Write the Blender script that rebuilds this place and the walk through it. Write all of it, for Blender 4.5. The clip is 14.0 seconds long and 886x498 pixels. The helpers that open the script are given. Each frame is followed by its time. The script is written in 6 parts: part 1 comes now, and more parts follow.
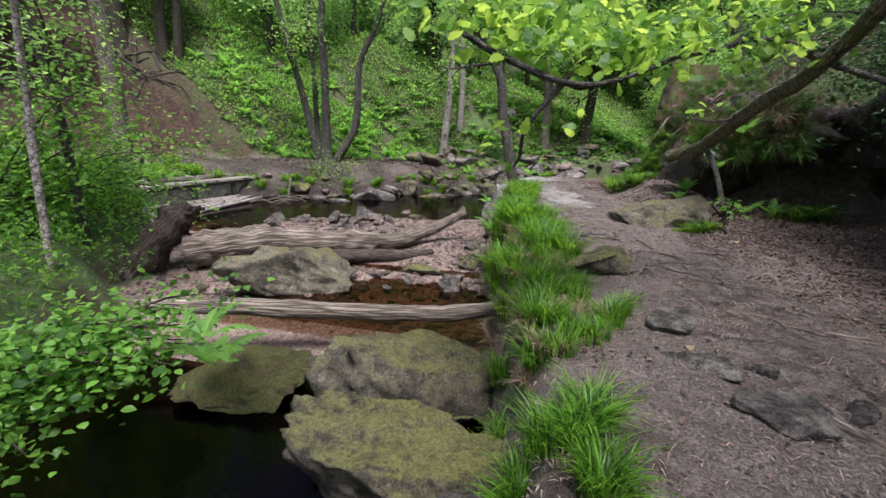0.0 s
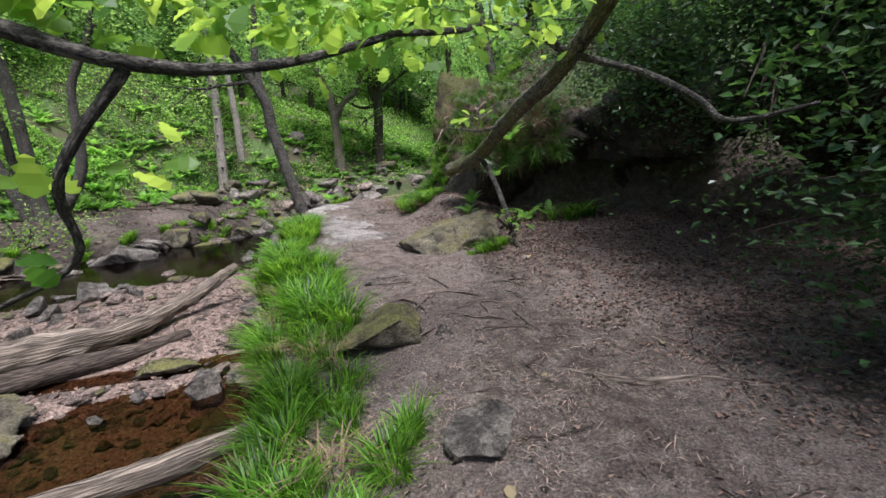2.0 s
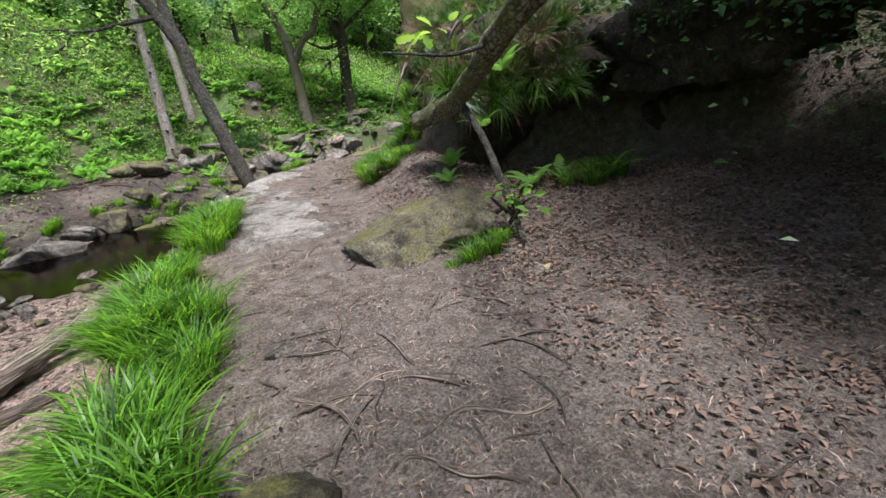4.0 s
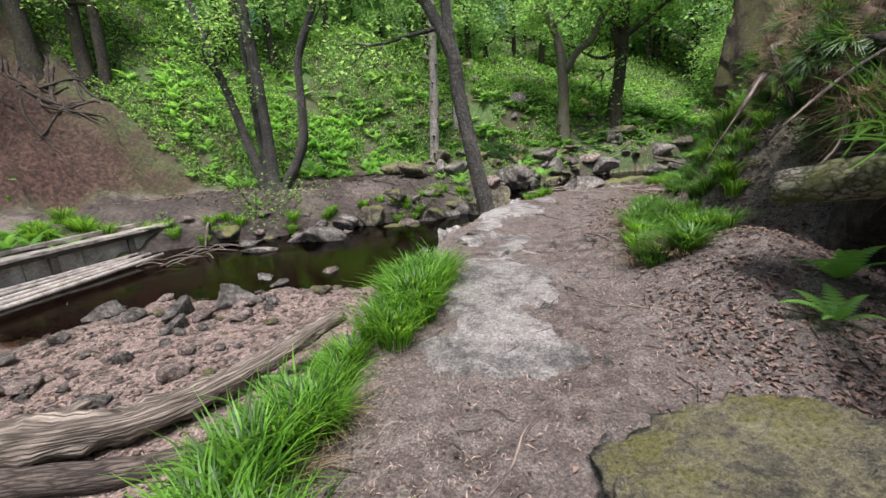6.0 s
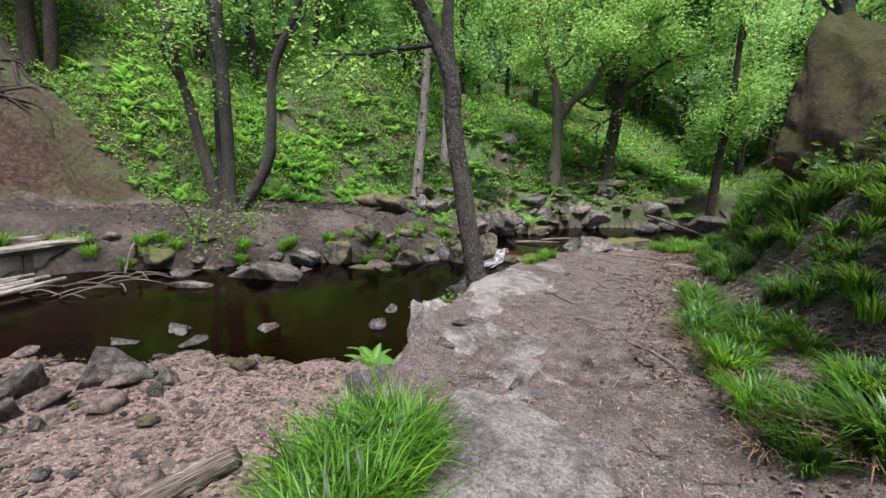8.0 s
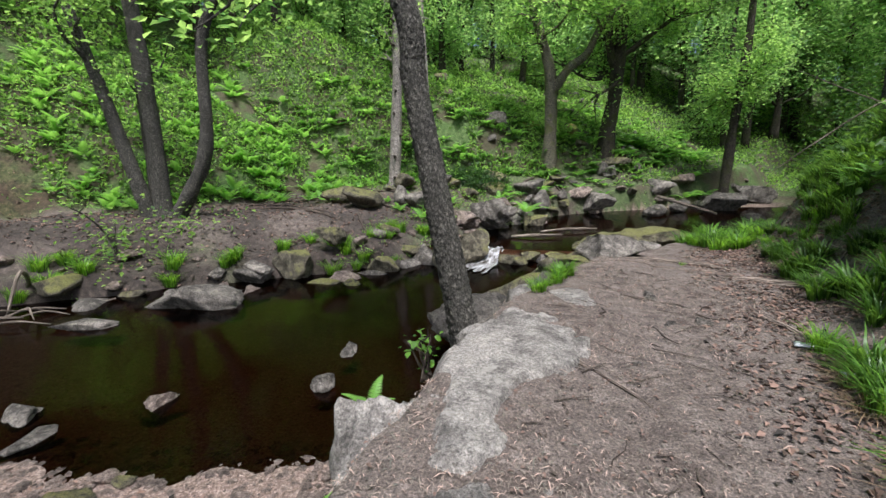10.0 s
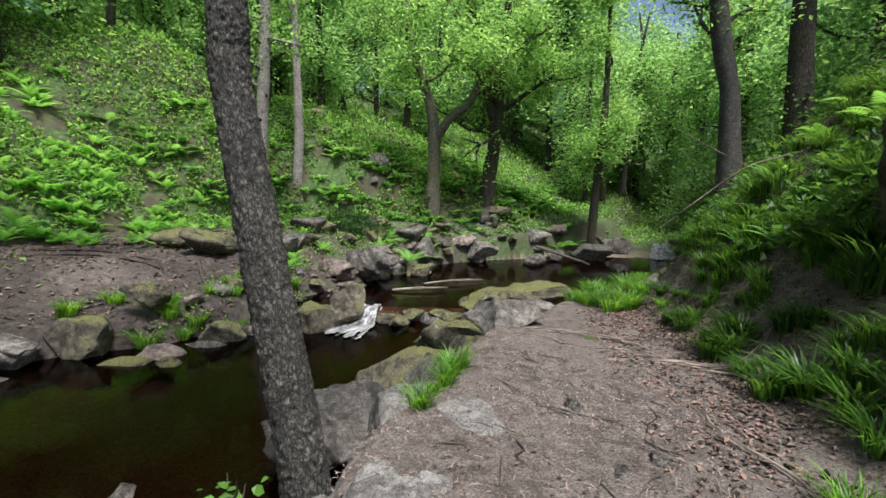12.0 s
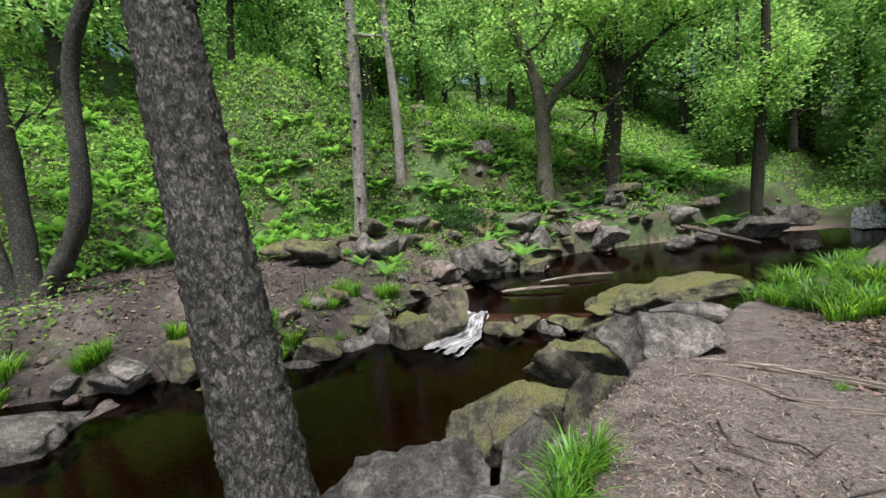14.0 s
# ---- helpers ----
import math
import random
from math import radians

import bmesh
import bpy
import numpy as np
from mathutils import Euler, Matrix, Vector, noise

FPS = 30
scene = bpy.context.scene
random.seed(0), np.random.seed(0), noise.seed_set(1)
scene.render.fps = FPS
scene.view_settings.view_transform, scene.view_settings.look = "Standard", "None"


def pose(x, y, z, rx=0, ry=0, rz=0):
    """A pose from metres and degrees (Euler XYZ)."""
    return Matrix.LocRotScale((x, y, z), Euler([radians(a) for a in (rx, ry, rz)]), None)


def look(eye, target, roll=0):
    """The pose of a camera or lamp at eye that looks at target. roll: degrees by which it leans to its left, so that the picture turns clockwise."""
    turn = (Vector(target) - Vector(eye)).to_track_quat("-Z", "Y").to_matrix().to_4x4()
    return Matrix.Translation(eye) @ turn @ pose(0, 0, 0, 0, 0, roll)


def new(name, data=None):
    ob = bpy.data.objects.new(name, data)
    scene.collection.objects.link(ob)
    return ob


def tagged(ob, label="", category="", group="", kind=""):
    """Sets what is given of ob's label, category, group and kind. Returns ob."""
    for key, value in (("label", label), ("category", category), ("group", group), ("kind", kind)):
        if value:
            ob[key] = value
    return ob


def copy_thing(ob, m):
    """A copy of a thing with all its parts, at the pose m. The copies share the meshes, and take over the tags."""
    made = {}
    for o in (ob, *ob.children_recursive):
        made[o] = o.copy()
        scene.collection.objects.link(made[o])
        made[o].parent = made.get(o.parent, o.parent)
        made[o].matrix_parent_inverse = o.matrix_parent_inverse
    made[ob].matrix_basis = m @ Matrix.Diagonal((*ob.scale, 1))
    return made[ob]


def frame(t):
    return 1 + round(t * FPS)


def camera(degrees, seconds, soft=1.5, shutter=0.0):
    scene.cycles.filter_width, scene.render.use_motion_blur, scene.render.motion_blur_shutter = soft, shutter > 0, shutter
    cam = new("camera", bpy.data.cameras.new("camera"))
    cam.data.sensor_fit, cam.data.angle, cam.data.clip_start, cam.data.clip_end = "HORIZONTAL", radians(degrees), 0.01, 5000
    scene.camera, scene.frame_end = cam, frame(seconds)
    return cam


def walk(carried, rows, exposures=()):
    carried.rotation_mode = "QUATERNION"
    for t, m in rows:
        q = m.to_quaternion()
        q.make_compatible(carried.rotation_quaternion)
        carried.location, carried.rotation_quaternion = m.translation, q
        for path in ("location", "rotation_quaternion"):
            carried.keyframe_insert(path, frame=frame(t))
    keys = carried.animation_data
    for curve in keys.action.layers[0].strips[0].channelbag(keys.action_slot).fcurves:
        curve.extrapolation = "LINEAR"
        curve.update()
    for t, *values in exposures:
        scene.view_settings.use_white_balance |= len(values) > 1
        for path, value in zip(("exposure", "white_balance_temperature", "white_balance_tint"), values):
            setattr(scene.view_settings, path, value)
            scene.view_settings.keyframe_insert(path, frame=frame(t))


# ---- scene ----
cam = camera(93.8, 14.0)
PATH = [
    (0, (0.843, -0.017, 1.163), (0.429, 1.881, 0.689), 1.8),
    (0.5, (1.014, 0.357, 1.185), (1.213, 2.272, 0.643), -3.7),
    (1, (1.097, 0.654, 1.216), (1.585, 2.542, 0.77), -2.3),
    (1.5, (1.3, 1.08, 1.175), (1.828, 2.964, 0.759), -1.6),
    (2, (1.448, 1.485, 1.262), (1.86, 3.4, 0.859), -4.5),
    (2.2, (1.436, 1.697, 1.238), (1.805, 3.629, 0.877), -4.3),
    (4.3, (2.269, 3.79, 1.372), (2.635, 5.586, 0.572), -9.6),
    (4.5, (2.294, 3.964, 1.453), (2.435, 5.762, 0.589), -11.7),
    (5, (2.106, 4.606, 1.496), (1.906, 6.468, 0.795), -3.2),
    (5.5, (2.081, 5.288, 1.559), (1.554, 7.131, 0.985), -4.2),
    (6, (2.003, 5.753, 1.612), (1.383, 7.589, 1.116), -4.6),
    (6.5, (1.76, 6.2, 1.662), (1.05, 8.029, 1.276), -0.6),
    (7, (1.609, 6.711, 1.706), (0.648, 8.438, 1.4), -1.0),
    (7.5, (1.4, 7.2, 1.694), (0.547, 8.983, 1.388), 0.8),
    (8, (1.35, 7.664, 1.741), (0.843, 9.566, 1.388), 1.7),
    (8.2, (1.396, 7.978, 1.755), (0.945, 9.895, 1.407), -0.0),
    (10.3, (0.929, 10.312, 1.751), (0.455, 12.208, 1.33), -1.2),
    (10.5, (0.876, 10.437, 1.748), (0.401, 12.336, 1.336), 1.4),
    (11, (0.914, 10.849, 1.753), (0.615, 12.789, 1.373), 4.3),
    (11.5, (1.065, 11.319, 1.782), (0.953, 13.286, 1.441), -0.5),
    (12, (1.036, 11.796, 1.764), (1.102, 13.783, 1.551), 1.6),
    (12.5, (1.114, 12.204, 1.727), (1.21, 14.193, 1.531), 2.5),
    (13, (1.209, 12.586, 1.779), (1.273, 14.571, 1.543), -0.2),
    (13.5, (1.209, 13.099, 1.658), (1.124, 15.086, 1.451), -2.4),
    (14, (1.202, 13.475, 1.638), (0.702, 15.398, 1.407), -4.8),
]
walk(cam, [(t, look(eye, target, roll)) for t, eye, target, roll in PATH],
     [(0, 0.42, 5900, 18), (2, 0.55, 5900, 16), (4.3, 0.72, 6000, 12), (5.5, 0.64, 6000, 15), (8, 0.46, 5900, 16), (11, 0.50, 5950, 10), (14, 0.54, 5980, 10)])

# ---- world and light ----
world = bpy.data.worlds.new("sky")
scene.world = world
world.use_nodes = True
wn = world.node_tree.nodes
sky = wn.new("ShaderNodeTexSky")
sky.sky_type, sky.sun_disc = "NISHITA", False
sky.sun_elevation, sky.sun_rotation = radians(68), radians(157)
sky.air_density, sky.dust_density = 1.0, 4.0
wn["Background"].inputs["Strength"].default_value = 0.11
world.node_tree.links.new(sky.outputs[0], wn["Background"].inputs["Color"])
sun = bpy.data.lights.new("sun", "SUN")
sun.energy, sun.angle, sun.color = 4.4, radians(16), (1.0, 0.97, 0.93)
sun_ob = new("sun", sun)
sun_ob.matrix_world = look((5, 0, 32), (0, 12, 0))


# ---- materials ----
def shader(name):
    m = bpy.data.materials.new(name)
    m.use_nodes = True
    nt = m.node_tree
    return m, nt, nt.nodes["Principled BSDF"]


def node(nt, kind, **inputs):
    n = nt.nodes.new(kind)
    for k, v in inputs.items():
        n.inputs[k.replace("_", " ")].default_value = v
    return n


def noise_tex(nt, scale, detail=4, rough=0.55, coord="Object"):
    tc = nt.nodes.new("ShaderNodeTexCoord")
    n = node(nt, "ShaderNodeTexNoise", Scale=scale, Detail=detail, Roughness=rough)
    nt.links.new(tc.outputs[coord], n.inputs["Vector"])
    return n


def ramp(nt, source, stops):
    r = nt.nodes.new("ShaderNodeValToRGB")
    el = r.color_ramp.elements
    while len(el) < len(stops):
        el.new(0.5)
    for e, (p, c) in zip(el, stops):
        e.position, e.color = p, (*c, 1) if len(c) == 3 else c
    nt.links.new(source, r.inputs["Fac"])
    return r


def grey(v):
    return (v, v, v)


def mix(nt, fac, a, b, blend="MIX"):
    m = nt.nodes.new("ShaderNodeMix")
    m.data_type, m.blend_type = "RGBA", blend
    for s, i in ((fac, 0), (a, 6), (b, 7)):
        if hasattr(s, "links"):
            nt.links.new(s, m.inputs[i])
        elif isinstance(s, (int, float)):
            m.inputs[i].default_value = s
        else:
            m.inputs[i].default_value = (*s, 1)
    return m.outputs[2]


def bump(nt, height, strength, distance, bsdf, normal=None):
    b = node(nt, "ShaderNodeBump", Strength=strength, Distance=distance)
    nt.links.new(height, b.inputs["Height"])
    if normal:
        nt.links.new(normal, b.inputs["Normal"])
    if bsdf:
        nt.links.new(b.outputs[0], bsdf.inputs["Normal"])
    return b.outputs[0]


def math_node(nt, op, a, b=0.0):
    m = nt.nodes.new("ShaderNodeMath")
    m.operation = op
    for s, i in ((a, 0), (b, 1)):
        if hasattr(s, "links"):
            nt.links.new(s, m.inputs[i])
        else:
            m.inputs[i].default_value = s
    return m.outputs[0]


def upward(nt):
    g = nt.nodes.new("ShaderNodeNewGeometry")
    s = nt.nodes.new("ShaderNodeSeparateXYZ")
    nt.links.new(g.outputs["Normal"], s.inputs[0])
    return s.outputs["Z"]


def rock_material(name, dark, pale, moss, moss_at, scale=1.0):
    m, nt, b = shader(name)
    info = nt.nodes.new("ShaderNodeObjectInfo")
    big, mid, fine, spots = noise_tex(nt, 1.3 * scale, 5, 0.6), noise_tex(nt, 9 * scale, 6, 0.7), noise_tex(nt, 45 * scale, 5, 0.75), noise_tex(nt, 5 * scale, 4, 0.65)
    col = ramp(nt, mid.outputs[0], [(0.3, dark), (0.52, [(d + p) / 2 for d, p in zip(dark, pale)]), (0.68, pale)]).outputs[0]
    col = mix(nt, 0.7, col, ramp(nt, big.outputs[0], [(0.3, grey(0.5)), (0.5, grey(0.9)), (0.7, grey(1.3))]).outputs[0], "MULTIPLY")
    col = mix(nt, 0.75, col, ramp(nt, fine.outputs[0], [(0.34, grey(0.25)), (0.5, grey(0.95)), (0.66, grey(1.6))]).outputs[0], "MULTIPLY")
    grain = noise_tex(nt, 150 * scale, 3, 0.7)
    col = mix(nt, 0.6, col, ramp(nt, grain.outputs[0], [(0.36, grey(0.4)), (0.5, grey(1.0)), (0.64, grey(1.6))]).outputs[0], "MULTIPLY")
    stain = noise_tex(nt, 2.6 * scale, 6, 0.75)
    col = mix(nt, 0.8, col, ramp(nt, stain.outputs[0], [(0.40, grey(0.45)), (0.5, grey(1.0)), (0.62, grey(1.25))]).outputs[0], "MULTIPLY")
    lichen = ramp(nt, spots.outputs[0], [(0.60, grey(0)), (0.66, grey(0.55))]).outputs[0]
    col = mix(nt, lichen, col, [min(1, p * 1.3) for p in pale])
    tone = math_node(nt, "ADD", math_node(nt, "MULTIPLY", info.outputs["Random"], 0.5), 0.72)
    vm = nt.nodes.new("ShaderNodeVectorMath")
    vm.operation = "SCALE"
    nt.links.new(col, vm.inputs[0])
    nt.links.new(tone, vm.inputs["Scale"])
    cover = math_node(nt, "ADD", math_node(nt, "MULTIPLY", upward(nt), 0.22), math_node(nt, "MULTIPLY", big.outputs[0], 0.55))
    cover = math_node(nt, "ADD", cover, math_node(nt, "MULTIPLY", mid.outputs[0], 0.45))
    mask = ramp(nt, cover, [(moss_at, grey(0)), (min(moss_at + 0.14, 1), grey(0.92))]).outputs[0]
    mosscol = ramp(nt, fine.outputs[0], [(0.3, [c * 0.35 for c in moss]), (0.5, moss), (0.7, [min(1, c * 1.6) for c in moss])]).outputs[0]
    nt.links.new(mix(nt, mask, vm.outputs[0], mosscol), b.inputs["Base Color"])
    b.inputs["Roughness"].default_value = 0.88
    b.inputs["Specular IOR Level"].default_value = 0.3
    n1 = bump(nt, big.outputs[0], 0.6, 0.2, None)
    n2 = bump(nt, mid.outputs[0], 0.9, 0.10, None, n1)
    bump(nt, fine.outputs[0], 0.9, 0.035, b, n2)
    return m


ROCK = rock_material("grey_rock", (0.075, 0.065, 0.055), (0.30, 0.265, 0.225), (0.11, 0.115, 0.035), 0.78)
MOSSY = rock_material("mossy_rock", (0.08, 0.067, 0.047), (0.29, 0.255, 0.18), (0.185, 0.18, 0.055), 0.59)
RED = rock_material("reddish_stone", (0.16, 0.118, 0.096), (0.46, 0.36, 0.30), (0.10, 0.10, 0.04), 0.95, 2.0)
PALE = rock_material("worn_pale_rock", (0.27, 0.24, 0.21), (0.45, 0.41, 0.365), (0.10, 0.09, 0.07), 0.80)
BROWN = rock_material("brown_outcrop_rock", (0.055, 0.04, 0.028), (0.20, 0.15, 0.10), (0.08, 0.082, 0.022), 0.47)
LICHEN = rock_material("lichened_boulder_rock", (0.09, 0.077, 0.052), (0.33, 0.295, 0.21), (0.15, 0.135, 0.035), 0.645)
# rock colour darkened for the shade of overhangs and undercuts
CLIFF = rock_material("shade_dark_rock", (0.03, 0.023, 0.018), (0.11, 0.085, 0.062), (0.05, 0.06, 0.018), 0.74, 0.8)


def bark_material(name, dark, pale, moss=None, ridges=26.0, depth=0.02, stretch=0.4, crack=0.16, wander=1.6):
    """Bark or bare wood, with its grain along the limb."""
    m, nt, b = shader(name)
    at = nt.nodes.new("ShaderNodeAttribute")
    at.attribute_name = "grain"
    mp = nt.nodes.new("ShaderNodeMapping")
    mp.inputs["Scale"].default_value = (1, 1, stretch)
    nt.links.new(at.outputs["Vector"], mp.inputs[0])
    vor = node(nt, "ShaderNodeTexVoronoi", Scale=ridges)
    vor.feature = "DISTANCE_TO_EDGE"
    warp = node(nt, "ShaderNodeTexNoise", Scale=ridges * 0.8, Detail=6.0, Roughness=0.7)
    nt.links.new(mp.outputs[0], warp.inputs["Vector"])
    add = nt.nodes.new("ShaderNodeVectorMath")
    add.operation = "MULTIPLY_ADD"
    add.inputs[1].default_value = (wander / ridges, wander / ridges, wander / ridges)
    nt.links.new(warp.outputs["Color"], add.inputs[0])
    nt.links.new(mp.outputs[0], add.inputs[2])
    nt.links.new(add.outputs[0], vor.inputs["Vector"])
    fine = node(nt, "ShaderNodeTexNoise", Scale=ridges * 3.5, Detail=5.0, Roughness=0.7)
    nt.links.new(mp.outputs[0], fine.inputs["Vector"])
    broad = noise_tex(nt, 2.2, 4, 0.6)
    gap = math_node(nt, "MULTIPLY", vor.outputs["Distance"], math_node(nt, "ADD", math_node(nt, "MULTIPLY", warp.outputs[0], 2.2), 0.1))
    plate = ramp(nt, gap, [(0.0, grey(0)), (crack, grey(0.8)), (0.5, grey(1))]).outputs[0]
    col = mix(nt, plate, dark, mix(nt, warp.outputs[0], [c * 0.55 for c in pale], [min(1, c * 1.35) for c in pale]))
    col = mix(nt, 0.7, col, ramp(nt, fine.outputs[0], [(0.34, grey(0.3)), (0.5, grey(0.85)), (0.64, grey(1.7))]).outputs[0], "MULTIPLY")
    col = mix(nt, 0.6, col, ramp(nt, broad.outputs[0], [(0.35, grey(0.6)), (0.65, grey(1.2))]).outputs[0], "MULTIPLY")
    if moss:
        col = mix(nt, ramp(nt, broad.outputs[0], [(0.5, grey(0)), (0.64, grey(0.8))]).outputs[0], col, moss)
    nt.links.new(col, b.inputs["Base Color"])
    b.inputs["Roughness"].default_value = 0.9
    b.inputs["Specular IOR Level"].default_value = 0.25
    n1 = bump(nt, plate, 0.7, depth, None)
    bump(nt, fine.outputs[0], 0.7, depth * 0.4, b, n1)
    return m


BARK = bark_material("alder_bark", (0.036, 0.033, 0.027), (0.235, 0.215, 0.18), None, 30, 0.06, 0.5, 0.3, 3.4)
BARKM = bark_material("mossy_bark", (0.04, 0.035, 0.024), (0.29, 0.255, 0.19), (0.10, 0.11, 0.03))
BARKFAR = bark_material("far_bark", (0.03, 0.025, 0.02), (0.095, 0.08, 0.06), (0.045, 0.05, 0.015), 14, 0.03)
BIRCH = bark_material("pale_birch_bark", (0.10, 0.08, 0.065), (0.44, 0.39, 0.34), None, 11, 0.012, 1.2, 0.10)
DEAD = bark_material("weathered_log_wood", (0.09, 0.07, 0.054), (0.32, 0.262, 0.205), None, 26, 0.025, 0.05, 0.22, 0.5)
ROOT = bark_material("root_wood", (0.03, 0.023, 0.018), (0.12, 0.092, 0.072), None, 30, 0.012, 0.1, 0.2, 0.8)

PATHROOT = bark_material("trodden_root_wood", (0.06, 0.046, 0.037), (0.29, 0.23, 0.185), None, 30, 0.012, 0.1, 0.2, 0.8)


def leaf_material(name, front, through_col, rough=0.5, share=0.45, spread=0.5):
    m, nt, b = shader(name)
    geo, info = nt.nodes.new("ShaderNodeNewGeometry"), nt.nodes.new("ShaderNodeObjectInfo")
    pick = math_node(nt, "FRACT", math_node(nt, "ADD", geo.outputs["Random Per Island"], math_node(nt, "MULTIPLY", info.outputs["Random"], 0.37)))
    lo, hi = 1 - spread, 1 + spread
    a = mix(nt, pick, [front[0] * lo * 0.8, front[1] * lo, front[2] * lo], [min(1, front[0] * hi * 1.15), min(1, front[1] * hi), front[2] * hi])
    c = mix(nt, pick, [through_col[0] * lo * 0.8, through_col[1] * lo, through_col[2] * lo], [min(1, through_col[0] * hi * 1.15), min(1, through_col[1] * hi), through_col[2] * hi])
    nt.links.new(a, b.inputs["Base Color"])
    b.inputs["Roughness"].default_value = rough
    b.inputs["Specular IOR Level"].default_value = 0.35
    t = nt.nodes.new("ShaderNodeBsdfTranslucent")
    nt.links.new(c, t.inputs["Color"])
    ms = nt.nodes.new("ShaderNodeMixShader")
    ms.inputs[0].default_value = share
    nt.links.new(b.outputs[0], ms.inputs[1])
    nt.links.new(t.outputs[0], ms.inputs[2])
    nt.links.new(ms.outputs[0], nt.nodes["Material Output"].inputs["Surface"])
    return m


LEAF = leaf_material("tree_leaf", (0.13, 0.25, 0.045), (0.40, 0.70, 0.15), 0.5, 0.55)
LEAFFAR = leaf_material("wood_leaf", (0.13, 0.26, 0.07), (0.41, 0.74, 0.19), 0.5, 0.56)
OAKLEAF = leaf_material("oak_leaf", (0.14, 0.29, 0.04), (0.46, 0.80, 0.10), 0.45, 0.55)
HOLLY = leaf_material("holly_leaf", (0.045, 0.10, 0.035), (0.09, 0.19, 0.04), 0.34, 0.3)
FERN = leaf_material("fern_frond", (0.10, 0.235, 0.045), (0.25, 0.53, 0.075), 0.5, 0.48, 0.65)
GRASS = leaf_material("grass_blade", (0.09, 0.22, 0.022), (0.25, 0.50, 0.035), 0.42, 0.5, 0.75)
RUSH = leaf_material("rush_blade", (0.065, 0.155, 0.022), (0.15, 0.31, 0.03), 0.36, 0.4, 0.7)
DARKGRASS = leaf_material("woodrush_blade", (0.045, 0.10, 0.02), (0.09, 0.18, 0.02))
SHRUB = leaf_material("shrub_leaf", (0.10, 0.235, 0.035), (0.25, 0.50, 0.06), 0.45, 0.5, 0.65)
HERB = leaf_material("slope_leaf", (0.14, 0.28, 0.055), (0.34, 0.62, 0.11), 0.5, 0.5, 0.7)
STRAW = leaf_material("dry_blade", (0.24, 0.18, 0.11), (0.19, 0.14, 0.08), 0.8, 0.2)
CHIP = leaf_material("pale_chip", (0.34, 0.275, 0.22), (0.2, 0.15, 0.1), 0.85, 0.1, 0.45)
LITTER = leaf_material("dead_leaf", (0.145, 0.108, 0.082), (0.10, 0.07, 0.05), 0.7, 0.12, 0.9)

PATHLEAF = leaf_material("trodden_leaf", (0.135, 0.10, 0.078), (0.1, 0.07, 0.05), 0.85, 0.1, 0.5)


def ground_material():
    m, nt, b = shader("woodland_ground")
    att = nt.nodes.new("ShaderNodeAttribute")
    att.attribute_name = "zone"
    sep = nt.nodes.new("ShaderNodeSeparateColor")
    nt.links.new(att.outputs["Color"], sep.inputs[0])
    big, mid, fine = noise_tex(nt, 0.9, 4), noise_tex(nt, 7, 5, 0.65), noise_tex(nt, 60, 5, 0.7)
    grit = noise_tex(nt, 22, 4, 0.7)
    soil = ramp(nt, mid.outputs[0], [(0.3, (0.058, 0.041, 0.032)), (0.45, (0.118, 0.088, 0.071)), (0.56, (0.172, 0.135, 0.111)), (0.7, (0.255, 0.21, 0.18))]).outputs[0]
    soil = mix(nt, ramp(nt, big.outputs[0], [(0.38, grey(0)), (0.62, grey(0.55))]).outputs[0], soil, mix(nt, grit.outputs[0], (0.122, 0.094, 0.077), (0.285, 0.236, 0.203)))
    # bare red-brown earth, its colour lowered further for the tree shade above
    scar = ramp(nt, mid.outputs[0], [(0.3, (0.014, 0.007, 0.004)), (0.5, (0.068, 0.034, 0.022)), (0.7, (0.165, 0.09, 0.062))]).outputs[0]
    gravel = ramp(nt, grit.outputs[0], [(0.3, (0.10, 0.068, 0.052)), (0.5, (0.27, 0.19, 0.15)), (0.68, (0.43, 0.33, 0.275))]).outputs[0]
    green = ramp(nt, mid.outputs[0], [(0.3, (0.035, 0.055, 0.015)), (0.5, (0.075, 0.13, 0.03)), (0.68, (0.13, 0.17, 0.06))]).outputs[0]
    earth = ramp(nt, big.outputs[0], [(0.44, grey(0)), (0.58, grey(0.85))]).outputs[0]
    green = mix(nt, earth, green, (0.075, 0.055, 0.034))
    col = mix(nt, sep.outputs["Red"], green, soil)
    # tree shade on the far bank, put into the colour as darker soil
    bank_shade = ramp(nt, mid.outputs[0], [(0.3, (0.022, 0.017, 0.013)), (0.52, (0.06, 0.045, 0.036)), (0.7, (0.105, 0.08, 0.065))]).outputs[0]
    col = mix(nt, att.outputs["Alpha"], col, bank_shade)
    col = mix(nt, sep.outputs["Green"], col, scar)
    col = mix(nt, sep.outputs["Blue"], col, gravel)
    col = mix(nt, 0.75, col, ramp(nt, fine.outputs[0], [(0.36, grey(0.3)), (0.5, grey(0.95)), (0.64, grey(1.75))]).outputs[0], "MULTIPLY")
    speck = noise_tex(nt, 190, 3, 0.7)
    col = mix(nt, 0.42, col, ramp(nt, speck.outputs[0], [(0.36, grey(0.35)), (0.5, grey(1.0)), (0.62, grey(1.8))]).outputs[0], "MULTIPLY")
    nt.links.new(col, b.inputs["Base Color"])
    b.inputs["Roughness"].default_value = 0.92
    n1 = bump(nt, mid.outputs[0], 0.7, 0.10, None)
    n2 = bump(nt, grit.outputs[0], 0.8, 0.06, None, n1)
    bump(nt, fine.outputs[0], 0.8, 0.025, b, n2)
    return m


GROUND = ground_material()


